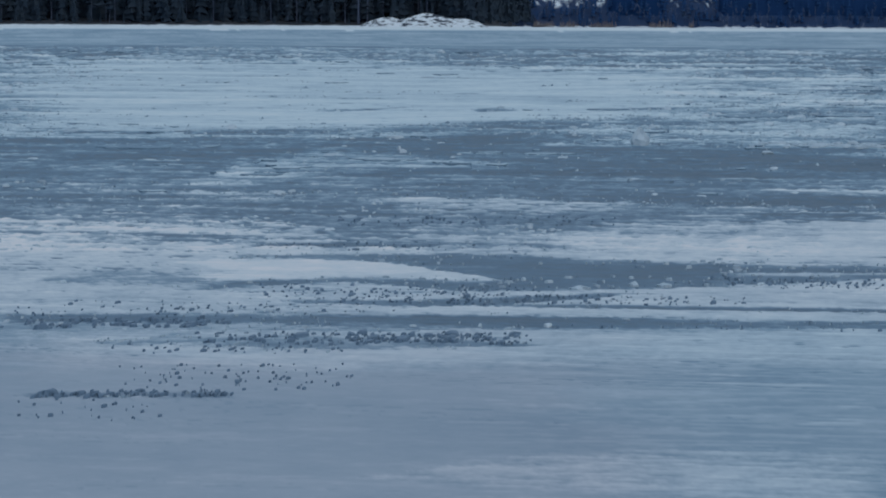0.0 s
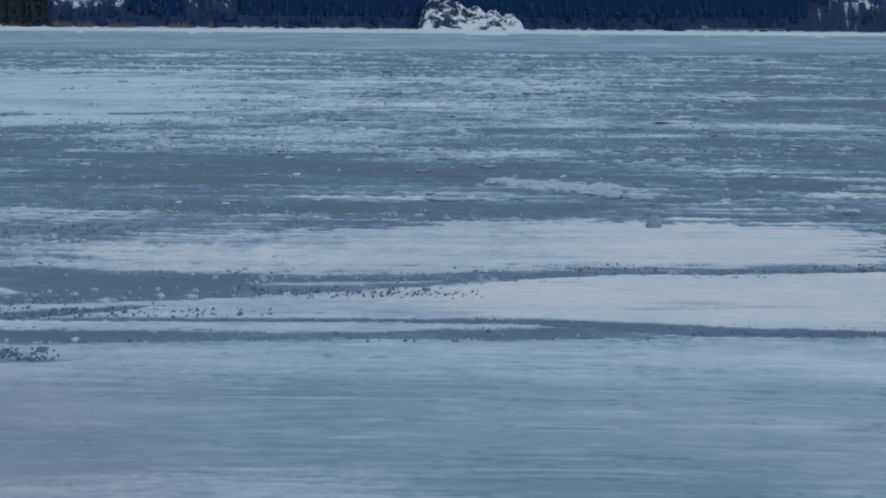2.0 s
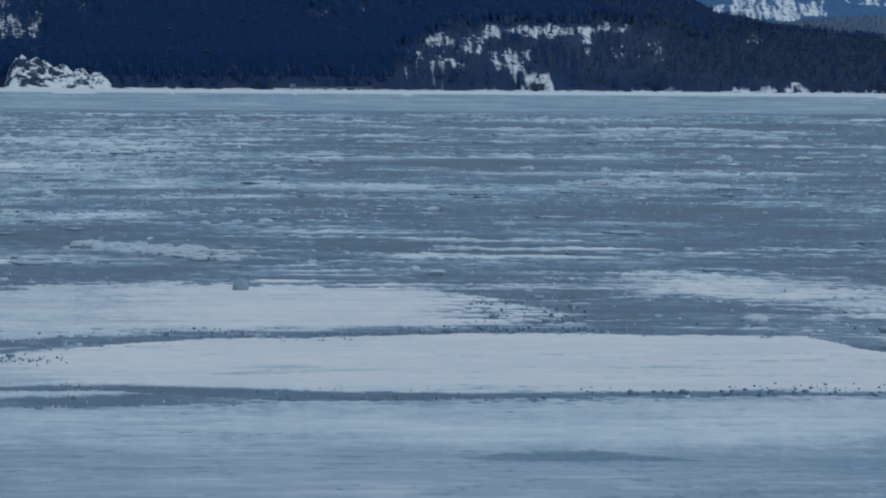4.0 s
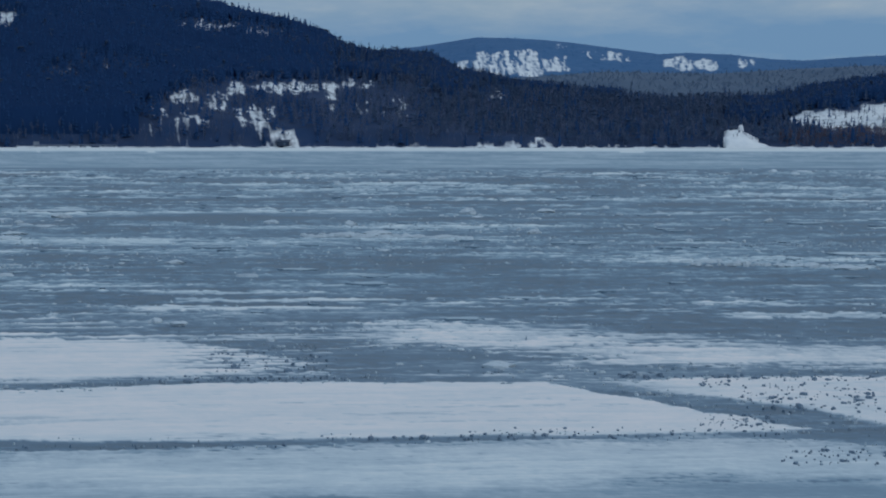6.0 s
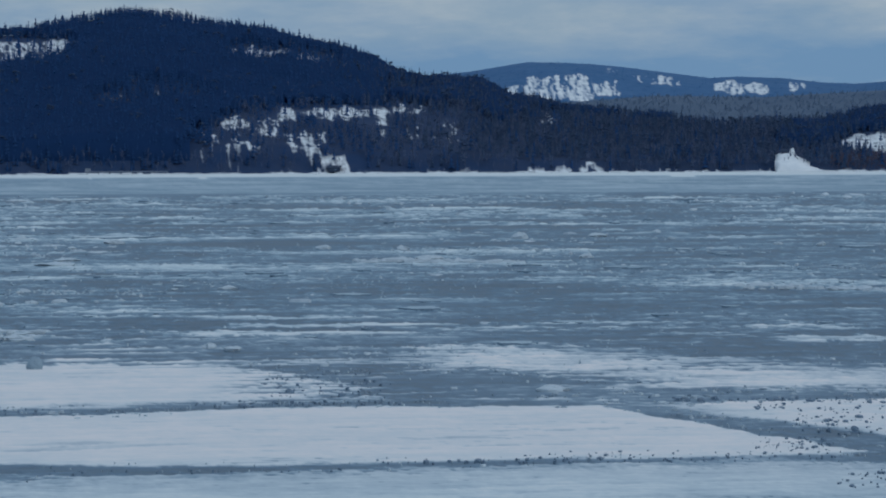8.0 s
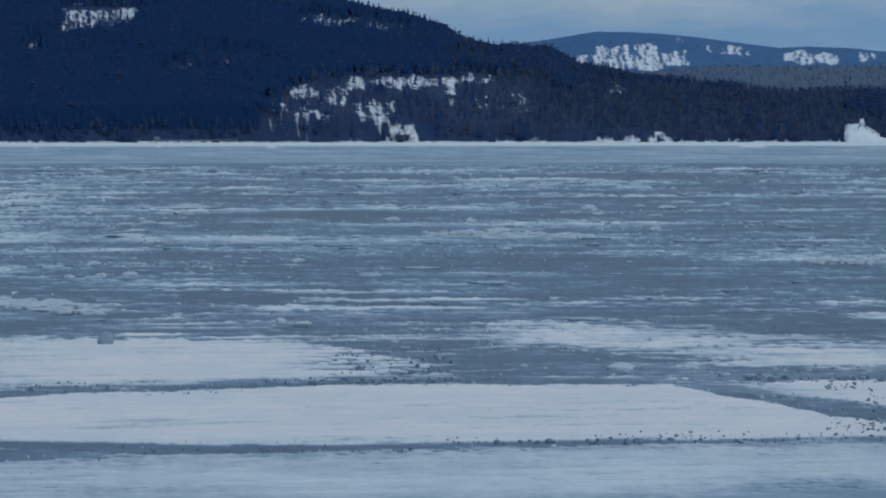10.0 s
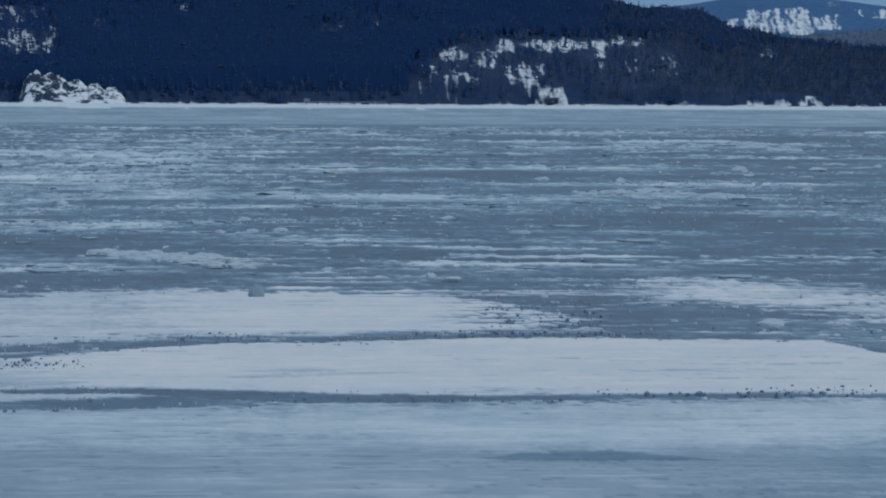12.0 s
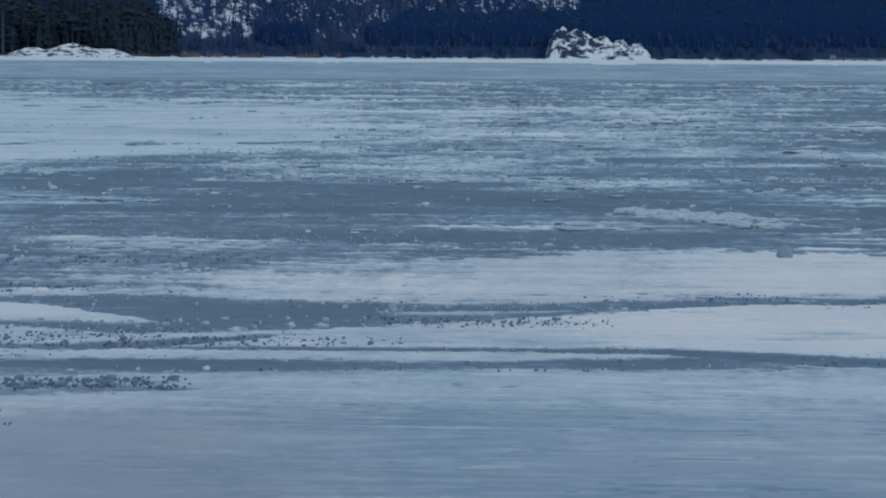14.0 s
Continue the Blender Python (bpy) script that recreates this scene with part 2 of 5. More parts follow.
DRIFT = plain_material("packed_snow", (0.68, 0.73, 0.77), (0.80, 0.83, 0.85), 0.2)
# ridge ground painted haze blue, darker to match its shaded trees
FARHILL = plain_material("hazed_ridge_ground", (0.060, 0.102, 0.168), (0.088, 0.130, 0.192), 0.02)
REED = plain_material("dry_reeds", (0.115, 0.105, 0.115), (0.20, 0.165, 0.160), 0.4)
BRUSH = plain_material("bare_shrub_twigs", (0.080, 0.074, 0.108), (0.130, 0.108, 0.140), 0.3)
BOARD = plain_material("weathered_boards", (0.026, 0.044, 0.085), (0.050, 0.072, 0.115), 1.2)
STONE = plain_material("pale_stone", (0.13, 0.16, 0.21), (0.23, 0.26, 0.31), 0.3)

# ---------------------------------------------------------------- mesh helpers


def mesh_object(name, verts, faces, mat, smooth=False):
    me = bpy.data.meshes.new(name)
    verts, faces = np.asarray(verts, np.float32), np.asarray(faces, np.int32)
    k = faces.shape[1]
    me.vertices.add(len(verts))
    me.vertices.foreach_set("co", verts.ravel())
    me.loops.add(faces.size)
    me.loops.foreach_set("vertex_index", faces.ravel())
    me.polygons.add(len(faces))
    me.polygons.foreach_set("loop_start", np.arange(len(faces), dtype=np.int32) * k)
    me.polygons.foreach_set("use_smooth", np.full(len(faces), smooth))
    me.update(calc_edges=True)
    me.validate()
    me.materials.append(mat)
    return new(name, me)


def part(name, bm, mat, parent, label=""):
    me = bpy.data.meshes.new(name)
    bm.to_mesh(me)
    bm.free()
    me.materials.append(mat)
    ob = new(name, me)
    ob.parent = parent
    return tagged(ob, label)


def grid_faces(rows, cols):
    i = np.arange((rows - 1) * cols).reshape(rows - 1, cols)[:, :-1].ravel()
    return np.stack([i, i + 1, i + cols + 1, i + cols], 1)


def set_field(ob, name, values):
    """A number for each vertex, for the material to read."""
    field = ob.data.attributes.new(name, "FLOAT", "POINT")
    field.data.foreach_set("value", np.asarray(values, np.float32).ravel())


class Pile:
    """Many small solids joined into one mesh."""

    def __init__(self):
        self.v, self.f, self.n = [], [], 0

    def add(self, v, f):
        self.v.append(v)
        self.f.append(f + self.n)
        self.n += len(v)

    def build(self, name, mat, smooth=False):
        return mesh_object(name, np.concatenate(self.v), np.concatenate(self.f), mat, smooth)


# ---------------------------------------------------------------- the frozen lake
BANDS = []


def band(cover, strength, soft, *edge):
    """A stretch of the ice with one cover; edge: bearing, far distance, near distance."""
    BANDS.append((cover, strength, soft, edge))


band(0.76, 0.95, 0.25, (-27.97, 237, 81.3), (-25.98, 239, 81.3), (-22.95, 242, 83), (-19.9, 228, 86.3), (-16.84, 203, 93.4), (-13.78, 190, 101), (-10.74, 165, 110))  # open white snow far left
band(0.62, 0.85, 0.4, (-14.57, 205, 81.4), (-11.5, 197, 82), (-8.44, 180, 87.1), (-6.41, 157, 92.6))  # same, thinning
band(0.08, 0.95, 0.25, (-27.97, 76.1, 54.6), (-25.98, 77, 54.5), (-22.95, 77.1, 54.4), (-19.89, 75.5, 52.7), (-16.82, 75.9, 52.9), (-13.76, 73.1, 50), (-10.12, 74.2, 49))  # dark bare ice band
band(0.1, 0.85, 0.35, (-12.56, 71.4, 52.5), (-10.52, 68.8, 48.8), (-7.45, 72.4, 48.6), (-3.81, 73.6, 49))  # dark bare ice band, on
band(0.16, 0.8, 0.4, (-6.57, 76, 49.6), (-3.5, 76.3, 49.3), (-0.44, 76.9, 50.1), (3.21, 81.7, 53.9))  # dark bare ice band, on
band(0.1, 0.9, 0.3, (-2.55, 75.6, 47.5), (1.53, 78.5, 52.9), (4.6, 80.2, 52.8), (7.66, 76.4, 48.5), (11.69, 75, 48.8))  # dark bare ice band, right
band(0.76, 0.95, 0.2, (-3.71, 64.1, 62.9), (-2.48, 63.8, 62.6), (1.09, 63.4, 62.9))  # streaks of old snow
band(0.84, 0.95, 0.2, (-3.5, 60.4, 58.9), (-1.46, 60.8, 59.1), (2.4, 60.4, 60))  # streaks
band(0.89, 0.95, 0.2, (-3.71, 57.8, 56.8), (-1.46, 58.3, 56.7), (1.39, 57.7, 56.7))  # streaks
band(0.62, 0.5, 0.3, (3.18, 61.7, 60.6), (5.64, 61.9, 59.9), (10.38, 60.1, 59))  # streaks
band(0.74, 0.9, 0.2, (7.2, 55.3, 54.6), (11.7, 57, 54.2))  # streaks
band(0.50, 0.6, 0.3, (-11.66, 55.9, 54.9), (-9.51, 56.9, 53.8), (-7.06, 56.5, 53.6))  # streaks
band(0.05, 0.95, 0.2, (4.5, 330, 316), (5.2, 338, 312), (6.6, 338, 311), (8.7, 336, 317))  # far crack
band(0.05, 0.9, 0.2, (-9.0, 338, 318), (-8.3, 340, 314), (-7.5, 338, 320))  # far crack
band(0.08, 0.9, 0.2, (-5.8, 336, 320), (-5.0, 338, 314), (-4.0, 334, 318))  # far crack
band(0.05, 0.95, 0.2, (-3.5, 332, 316), (-3.0, 334, 306), (-2.45, 330, 314))  # far crack
band(0.10, 0.8, 0.2, (-0.9, 334, 318), (0.6, 336, 316), (2.2, 334, 320))  # far crack
band(0.05, 0.85, 0.15, (-0.16, 88.4, 87.5), (0.92, 92.7, 90.7), (1.84, 91, 89.5))  # crack
band(0.05, 0.85, 0.15, (-3.77, 89.3, 88.4), (-2.96, 89.6, 87.7))  # crack
band(0.1, 0.85, 0.15, (-10.23, 87.5, 86.1), (-8.61, 92.4, 89.4), (-7.18, 93.6, 92))  # crack
band(0.1, 0.85, 0.15, (-9.73, 77.3, 75.9), (-8.71, 80.3, 76.2))  # shadow at a slab's edge, painted in as dark ice
band(0.52, 0.7, 0.3, (-8.28, 59.1, 58.3), (-4.43, 59.7, 58.2))  # streaks
band(0.5, 0.8, 0.3, (-22.49, 57.7, 55.7), (-21.72, 65.3, 56.9), (-20.3, 71.1, 59), (-18.87, 69.8, 61.8), (-16.82, 65.8, 63.9))  # crusted wedge in the dark band
band(0.40, 0.85, 0.35, (-29.97, 47, 40.5), (-22.8, 46.5, 39.8), (-17.5, 46, 39.5))  # mixed belt, near half
band(0.20, 0.85, 0.35, (-29.97, 54.6, 45.5), (-22.8, 53.0, 45), (-17.8, 51, 46))  # mixed belt, far half
band(0.47, 0.85, 0.35, (-18.86, 51.9, 38.8), (-14.77, 49.8, 39.5), (-10.1, 48.3, 41))  # mixed belt
band(0.65, 0.88, 0.6, (-27.97, 42.6, 30.8), (-25.98, 42.6, 30.8), (-23.96, 42.6, 30.9), (-22.64, 42.6, 31), (-21.62, 43.4, 31.2), (-20.6, 42.4, 31.6), (-19.67, 40.2, 31.9))  # white snow sheet under it
band(0.12, 0.9, 0.2, (-21.92, 39.4, 39), (-18.85, 39.4, 38.5), (-15.78, 39.4, 38.7))  # dark streaks in the belt
band(0.12, 0.9, 0.2, (-21.51, 41.4, 41), (-19.88, 41.5, 40.8), (-18.24, 41.3, 41))  # dark streaks in the belt
band(0.2, 0.8, 0.35, (-25.37, 35.9, 35.4), (-23.96, 37.3, 35.2), (-22.23, 36.1, 35.3))  # dark lens
band(0.25, 0.8, 0.35, (-25.98, 44, 43.4), (-24.97, 44, 43.2), (-23.96, 43.4, 43.1))  # dark lens
band(0.2, 0.7, 0.4, (-20.09, 46.6, 45), (-17.84, 47.7, 45.3), (-14.77, 47.6, 45.2))  # dark speckle belt
band(0.6, 0.8, 0.45, (-17.2, 43, 39.5), (-15.16, 44.7, 39), (-12.6, 46.6, 38.4), (-10.55, 47.5, 38.4), (-9.52, 48, 38.5))  # white tongue, streaky start
band(0.74, 0.9, 0.22, (-14.04, 42.7, 40.8), (-12.6, 44.8, 39.5), (-11.06, 47, 38.7), (-9.52, 48, 38.5), (-6.46, 48.8, 40), (-3.83, 49.1, 40))  # white tongue
band(0.86, 0.9, 0.14, (-10.6, 48.1, 39.4), (-9.11, 49.2, 40.2), (-7.0, 48.9, 40.3), (-4.5, 48.6, 40.5))  # white tongue, whiter
band(1.0, 0.95, 0.1, (-8.4, 49.2, 40.3), (-5.67, 48.7, 40.3), (-2.61, 48.3, 40.7), (-1.59, 47, 41), (-0.56, 45.3, 41.4), (0.77, 44.3, 43.4))  # white tongue, on
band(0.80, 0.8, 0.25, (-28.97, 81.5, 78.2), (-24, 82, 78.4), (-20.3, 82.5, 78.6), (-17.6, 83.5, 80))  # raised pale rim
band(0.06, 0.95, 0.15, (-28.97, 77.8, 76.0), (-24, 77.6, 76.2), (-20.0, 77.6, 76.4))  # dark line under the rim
band(0.05, 0.85, 0.15, (-20.25, 104, 102), (-19.65, 104, 102), (-19.05, 106, 104), (-18.64, 108, 107))  # crack
band(0.15, 0.8, 0.2, (-17.45, 105, 103), (-17.13, 107, 102), (-16.74, 105, 103))  # crack
band(0.03, 0.9, 0.12, (-18.26, 79.9, 78.8), (-17.35, 81.1, 79.6), (-16.64, 82.3, 80), (-16.35, 83.2, 81.6))  # crack
band(0.03, 0.9, 0.12, (-20.27, 77.6, 76.6), (-19.37, 77.7, 76.6), (-18.26, 77, 76.3))  # crack
band(0.08, 0.8, 0.15, (-19.27, 74.9, 73.6), (-17.66, 75.3, 74), (-16.03, 74.8, 73.8))  # crack
band(0.08, 0.85, 0.12, (-14.59, 92.6, 91.6), (-13.37, 92.8, 91.1), (-12.04, 93.7, 92.7))  # crack
band(0.1, 0.8, 0.12, (-15.05, 106, 105), (-13.57, 109, 107), (-12.65, 111, 109))  # crack
band(0.1, 0.85, 0.15, (-10.75, 132, 128), (-9.98, 140, 134), (-9.24, 149, 145))  # crack
band(0.08, 0.85, 0.12, (-9.63, 100, 98.9), (-8.97, 102, 99.1), (-8.46, 103, 102))  # crack
band(0.06, 0.85, 0.15, (-9.9, 75.4, 74.4), (-9.39, 77.2, 75.2), (-8.72, 80, 78.5))  # crack
band(0.06, 0.85, 0.12, (-8.78, 78.8, 78.1), (-7.65, 79.2, 78.2), (-6.43, 79.2, 78.4))  # crack
band(0.1, 0.8, 0.15, (-9.89, 88.4, 87.1), (-8.67, 89.8, 87), (-7.34, 90.3, 88.4))  # crack
band(0.75, 0.85, 0.15, (-7.34, 87, 85.9), (-6.02, 88.4, 86.2), (-4.66, 88.1, 86.8))  # pale drift
band(0.7, 0.85, 0.15, (-8.78, 75.3, 74.3), (-7.66, 76.3, 74.3), (-6.54, 76.6, 75.6))  # pale drift
band(0.6, 0.8, 0.2, (-16.13, 85.7, 84), (-15.21, 88.6, 84.6), (-14.6, 87.3, 85.5))  # pale drift
band(0.08, 0.95, 0.12, (-20.34, 39, 38.5), (-19.74, 39.1, 38.5), (-18.83, 39.3, 37.6), (-17.72, 39.4, 36.3), (-16.7, 39.2, 34.3), (-15.68, 38.7, 34.4), (-14.66, 38.4, 34.6), (-13.64, 38.1, 35), (-11.76, 37.9, 37.1), (-10.57, 38.2, 37.3), (-9.54, 38.3, 37.2), (-8.52, 38.6, 36.7), (-6.99, 38.9, 37.4), (-6.07, 38.9, 38.1))  # dark wedge
band(0.12, 0.9, 0.15, (-13.65, 36.4, 34.8), (-12.62, 36.2, 35.1), (-11.76, 36.4, 35.7), (-10.57, 36.8, 36.1), (-9.55, 37.1, 36.4), (-8.52, 37.5, 36.6))  # dark wedge, near strand
band(0.7, 0.85, 0.12, (-13.24, 37, 36.4), (-11.76, 37.1, 36.5), (-10.57, 37.2, 36.8), (-9.44, 37.4, 37.2))  # pale between the strands
band(0.12, 0.9, 0.12, (-6.48, 38.5, 38.2), (-5.46, 39.1, 38.6), (-4.45, 39.5, 39), (-3.44, 39.7, 39.4))  # thin end of the wedge
band(0.85, 0.95, 0.08, (-22.23, 38.6, 35.4), (-19.74, 38.5, 35.8), (-18.73, 37.7, 35.6), (-17.73, 36.6, 35.4), (-16.82, 35.6, 35.5))  # white wedge tip
band(0.08, 0.95, 0.12, (-22.25, 35.3, 34.3), (-20.35, 35.6, 35.1), (-19.75, 35.7, 35.3), (-19.15, 35.7, 34.7), (-18.24, 35.5, 34.2), (-17.12, 35.3, 34.1), (-16.31, 35.2, 34.2))  # dark under it
band(0.78, 0.9, 0.12, (-22.25, 34.1, 31.5), (-19.75, 35.3, 31.3), (-17.74, 34.1, 31.3), (-16.31, 34.1, 31.2), (-14.68, 34.4, 31.1), (-12.63, 35, 31), (-10.57, 36, 31.1), (-8.52, 36.6, 31.3), (-6.99, 37.4, 31.8), (-5.46, 38.6, 32.5), (-3.85, 39.1, 32.6))  # snow strip
band(0.1, 0.92, 0.12, (-20.76, 33, 32.6), (-19.76, 32.9, 32.5), (-18.55, 33, 32.3), (-17.23, 33.2, 32.3), (-16.42, 33.5, 32.7), (-15.5, 33.8, 33.2), (-14.48, 34, 33.8))  # dark line
band(0.08, 0.95, 0.1, (-17.13, 32.6, 32.3), (-15.5, 32.6, 32.2), (-13.66, 32.5, 32.1), (-11.78, 32.5, 32.1), (-9.56, 32.5, 32), (-7.52, 32.5, 31.9), (-5.99, 32.5, 31.2), (-4.97, 32.5, 31.2), (-3.86, 32.5, 31.5), (-2.46, 32.6, 31.9))  # dark line, far strand
band(0.06, 0.95, 0.1, (-26.66, 31.4, 30.8), (-22.76, 31.5, 30.5), (-19.77, 31.2, 30.1), (-16.73, 31.2, 30), (-14.69, 31.1, 30.2), (-12.64, 30.9, 30.3), (-10.59, 31, 30.4), (-8.54, 31.3, 30.6), (-7.01, 31.6, 30.9), (-5.99, 32.1, 31.1))  # dark line, near strand
band(0.3, 0.85, 0.2, (-9.37, 29.7, 29.6), (-8.55, 29.8, 29.6), (-7.53, 29.8, 29.7))  # wisp
band(0.3, 0.85, 0.2, (-7.12, 30.2, 30.1), (-6.4, 30.2, 30), (-5.49, 30.2, 30.1))  # wisp
band(0.3, 0.85, 0.2, (-8.25, 28.7, 28.6), (-7.33, 28.8, 28.6), (-6.2, 28.8, 28.7))  # wisp
band(0.35, 0.85, 0.2, (-11.83, 29.8, 29.7), (-11.11, 29.8, 29.6), (-10.6, 29.7, 29.6))  # wisp
band(0.35, 0.85, 0.2, (-11.43, 27.6, 27.5), (-10.09, 27.8, 27.5), (-8.66, 27.8, 27.7))  # wisp
band(0.1, 0.9, 0.2, (-22.77, 29.6, 28.9), (-20.79, 29.3, 28.7), (-19.78, 29.3, 28.7), (-19.18, 29.3, 28.6), (-17.76, 29.3, 28.6), (-16.54, 29.1, 28.9))  # clod strand
band(0.15, 0.8, 0.2, (-22.77, 30.1, 29.8), (-19.78, 29.9, 29.6), (-18.26, 29.7, 29.4), (-17.05, 29.5, 29.2))  # clod strand
band(0.15, 0.85, 0.2, (-1.75, 47.9, 47.7), (-0.83, 47.9, 47.1), (0.54, 47.5, 46.3))  # break in the tip
band(0.15, 0.85, 0.2, (-1.24, 45.4, 45.2), (-0.32, 45.5, 44.5), (0.61, 44.9, 43.3))  # break in the tip
band(1.0, 0.95, 0.08, (-9.72, 36.7, 32.6), (-7.71, 37.7, 32.5), (-5.68, 38.5, 32.1), (-3.63, 38.8, 31.8), (-1.58, 39.3, 31.8), (0.47, 39.5, 31.9), (4.56, 39.6, 32.3), (6.38, 37, 32.7), (7.27, 36.3, 33.1))  # wide white snow
band(0.85, 0.8, 0.9, (-8.72, 30.4, 28.8), (-5.68, 30.3, 28.2), (-2.61, 30.7, 27.5), (0.47, 31.1, 27.2), (4.56, 31.8, 27.3), (7.28, 32.3, 27.4))  # near white snow
band(0.70, 0.8, 0.9, (-26.5, 30.3, 26.6), (-22.77, 30.3, 26.6), (-19.78, 30.1, 26.3), (-15.72, 30, 27.2), (-11.62, 30.2, 27.5), (-7.52, 30.5, 27), (-3.87, 31.1, 25.7))  # near white snow, left
band(0.1, 0.95, 0.12, (-9.72, 32.6, 32.2), (-7.71, 32.5, 32), (-5.68, 32.1, 31), (-3.63, 31.8, 31), (-1.58, 31.7, 31.2), (0.47, 31.9, 31.4), (3.54, 32.3, 31.8), (5.58, 32.7, 32.1), (7.28, 33.1, 32.3))  # dark line
band(0.1, 0.9, 0.12, (-9.72, 31.3, 30.4), (-7.71, 31.2, 30.5), (-5.68, 31.5, 30.6))  # dark line, near strand
band(0.1, 0.9, 0.1, (-9.32, 38.9, 36.8), (-7.91, 38.6, 37.7), (-6.19, 39, 38.5), (-4.45, 39.1, 38.6), (-2.61, 39.6, 39.1))  # thin dark line
band(0.1, 0.9, 0.15, (-2.61, 39.7, 39.3), (-0.56, 40.2, 39.7), (0.47, 40.5, 39.7), (4.56, 40.2, 39.6))  # thin dark line
band(0.1, 0.92, 0.18, (0.26, 44.5, 42.3), (1.08, 45.5, 40.1), (2.51, 47.2, 39.9), (4.55, 43.7, 40.4), (7.27, 42.9, 40.1))  # dark open stretch
band(0.1, 0.92, 0.18, (4.64, 42.3, 40.4), (6.68, 42.5, 40.8), (9.72, 42, 40.6), (11.73, 42.2, 40.7))  # dark open stretch, on
band(0.76, 0.82, 0.4, (0.63, 50.4, 48.6), (1.55, 52.4, 46.9), (3.09, 52.2, 46), (4.63, 49.9, 44.8), (6.67, 46.9, 43.2), (9.71, 46.4, 43.3), (11.72, 46.7, 43.1))  # white patch
band(0.84, 0.85, 0.14, (4.6, 46.6, 45.0), (6.67, 46.6, 43.6), (9.71, 46.4, 43.6), (11.72, 46.7, 43.4))  # its solid part
band(0.95, 0.92, 0.1, (5.53, 39.9, 39.5), (6.65, 39.9, 38.1), (7.82, 40.2, 37.3), (9.54, 40.7, 35.6), (11.05, 41, 33.6), (12.72, 40.9, 32.6))  # white with clods
band(0.05, 0.98, 0.06, (4.87, 39.4, 39.2), (5.98, 38.4, 37.4), (7.01, 37.8, 36.1), (7.82, 37.4, 34.9), (8.7, 36.5, 34), (9.56, 35.7, 32.3), (10.53, 34.2, 31.6), (11.42, 33.5, 31.2), (12.75, 32.9, 30.4))  # crack
band(0.98, 0.95, 0.06, (4.1, 39.5, 32.1), (6.5, 36.8, 32.4), (7.53, 35.4, 32.6), (8.55, 34.3, 32.9), (9.53, 33.4, 33.3))  # white tip
band(0.1, 0.95, 0.08, (2.07, 31.7, 31.4), (3.61, 32.1, 31.8), (5.66, 32.4, 32), (7.19, 32.7, 32.1), (8.72, 32.9, 32.1), (9.93, 33.1, 32))  # dark line, far right
band(0.87, 0.8, 0.9, (1.59, 31.3, 28.7), (4.66, 31.7, 28.4), (7.72, 32.1, 28.5), (10.43, 31, 28.4), (12.75, 30.3, 27.8))  # near white right
band(0.55, 0.6, 0.2, (-6.19, 33.8, 33.6), (-5.06, 34.2, 33.7), (-2.91, 34.4, 34.2))  # thin lens
band(0.6, 0.6, 0.2, (-6.08, 34.5, 34.3), (-5.07, 34.8, 34.3), (-3.96, 34.7, 34.5))  # thin lens
band(0.22, 0.9, 0.14, (-1.48, 26.3, 26.1), (-0.04, 26.7, 26.1), (0.99, 26.8, 26.1), (2.37, 26.4, 26.2))  # dark lens near
band(0.18, 0.75, 0.2, (-24.26, 28.8, 28.5), (-22.94, 29.2, 28.4), (-20.89, 29.2, 28), (-18.84, 29, 28.1), (-16.38, 28.5, 28.4))  # clod strip
band(0.18, 0.6, 0.2, (-25.57, 24.8, 24.6), (-23.95, 24.8, 24.5), (-21.71, 24.7, 24.4))  # clod strip
band(0.6, 0.7, 0.4, (-11.24, 24.8, 24.7), (-9.6, 24.7, 24.6), (-7.55, 25, 24.6), (-5.51, 24.9, 24.7))  # near grey-white streak
band(0.55, 0.7, 0.4, (-13.71, 26.4, 26.3), (-12.18, 26.1, 25.9), (-10.76, 25.7, 25.6))  # near grey-white streak
band(0.6, 0.7, 0.4, (-10.96, 24.2, 24.1), (-9.97, 24.2, 24))  # near grey-white streak
band(0.58, 0.7, 0.5, (-19.44, 20.2, 20.1), (-16.77, 20.9, 19.9), (-13.7, 21.3, 19.5), (-9.96, 21.3, 19))  # near pale field


def windblown(x, y, size, stretch, seed, octaves, gain):
    """Noise drawn out along the wind that blows over the lake; near the bank the crust is broken finer than far out."""
    c, s = math.cos(radians(7)), math.sin(radians(7))
    u, v = x * c + y * s, y * c - x * s
    far = np.log(np.maximum(np.hypot(x, y), 1.0))
    total = 0.0
    for k, (reach, scale, pull) in enumerate(((22, 0.37, 0.5), (60, 1.0, 0.8), (164, 2.7, 1.5))):
        weight = np.clip(1 - np.abs(far - math.log(reach)), 0, 1)
        if k == 0:
            weight = np.where(far < math.log(reach), 1, weight)
        if k == 2:
            weight = np.where(far > math.log(reach), 1, weight)
        total = total + weight * (fnoise(u / (size * scale), v / (size * scale * stretch * pull), seed + 7 * k, octaves, gain) - 0.5)
    return 0.5 + total


def lumps(x, y):
    """The small-scale ups and downs of the crust, larger farther out."""
    flat = windblown(x, y, 2.6, 0.22, 47, 4, 0.75)
    rough = windblown(x, y, 0.20, 4.0, 53, 3, 0.9)
    return np.clip(0.5 + 3.0 * (0.55 * flat + 0.45 * rough - 0.5), 0, 1)


def seams(x, y, size, seed, width):
    """Thin wavering lines along the wind: edges of thin drifts, or cracks."""
    n = windblown(x, y, size, 0.16, seed, 3, 0.55)
    keep = step(0.50, 0.62, windblown(x, y, size * 1.3, 0.5, seed + 3, 2, 0.5))
    return (1 - step(0.3 * width, width, np.abs(n - 0.5))) * keep


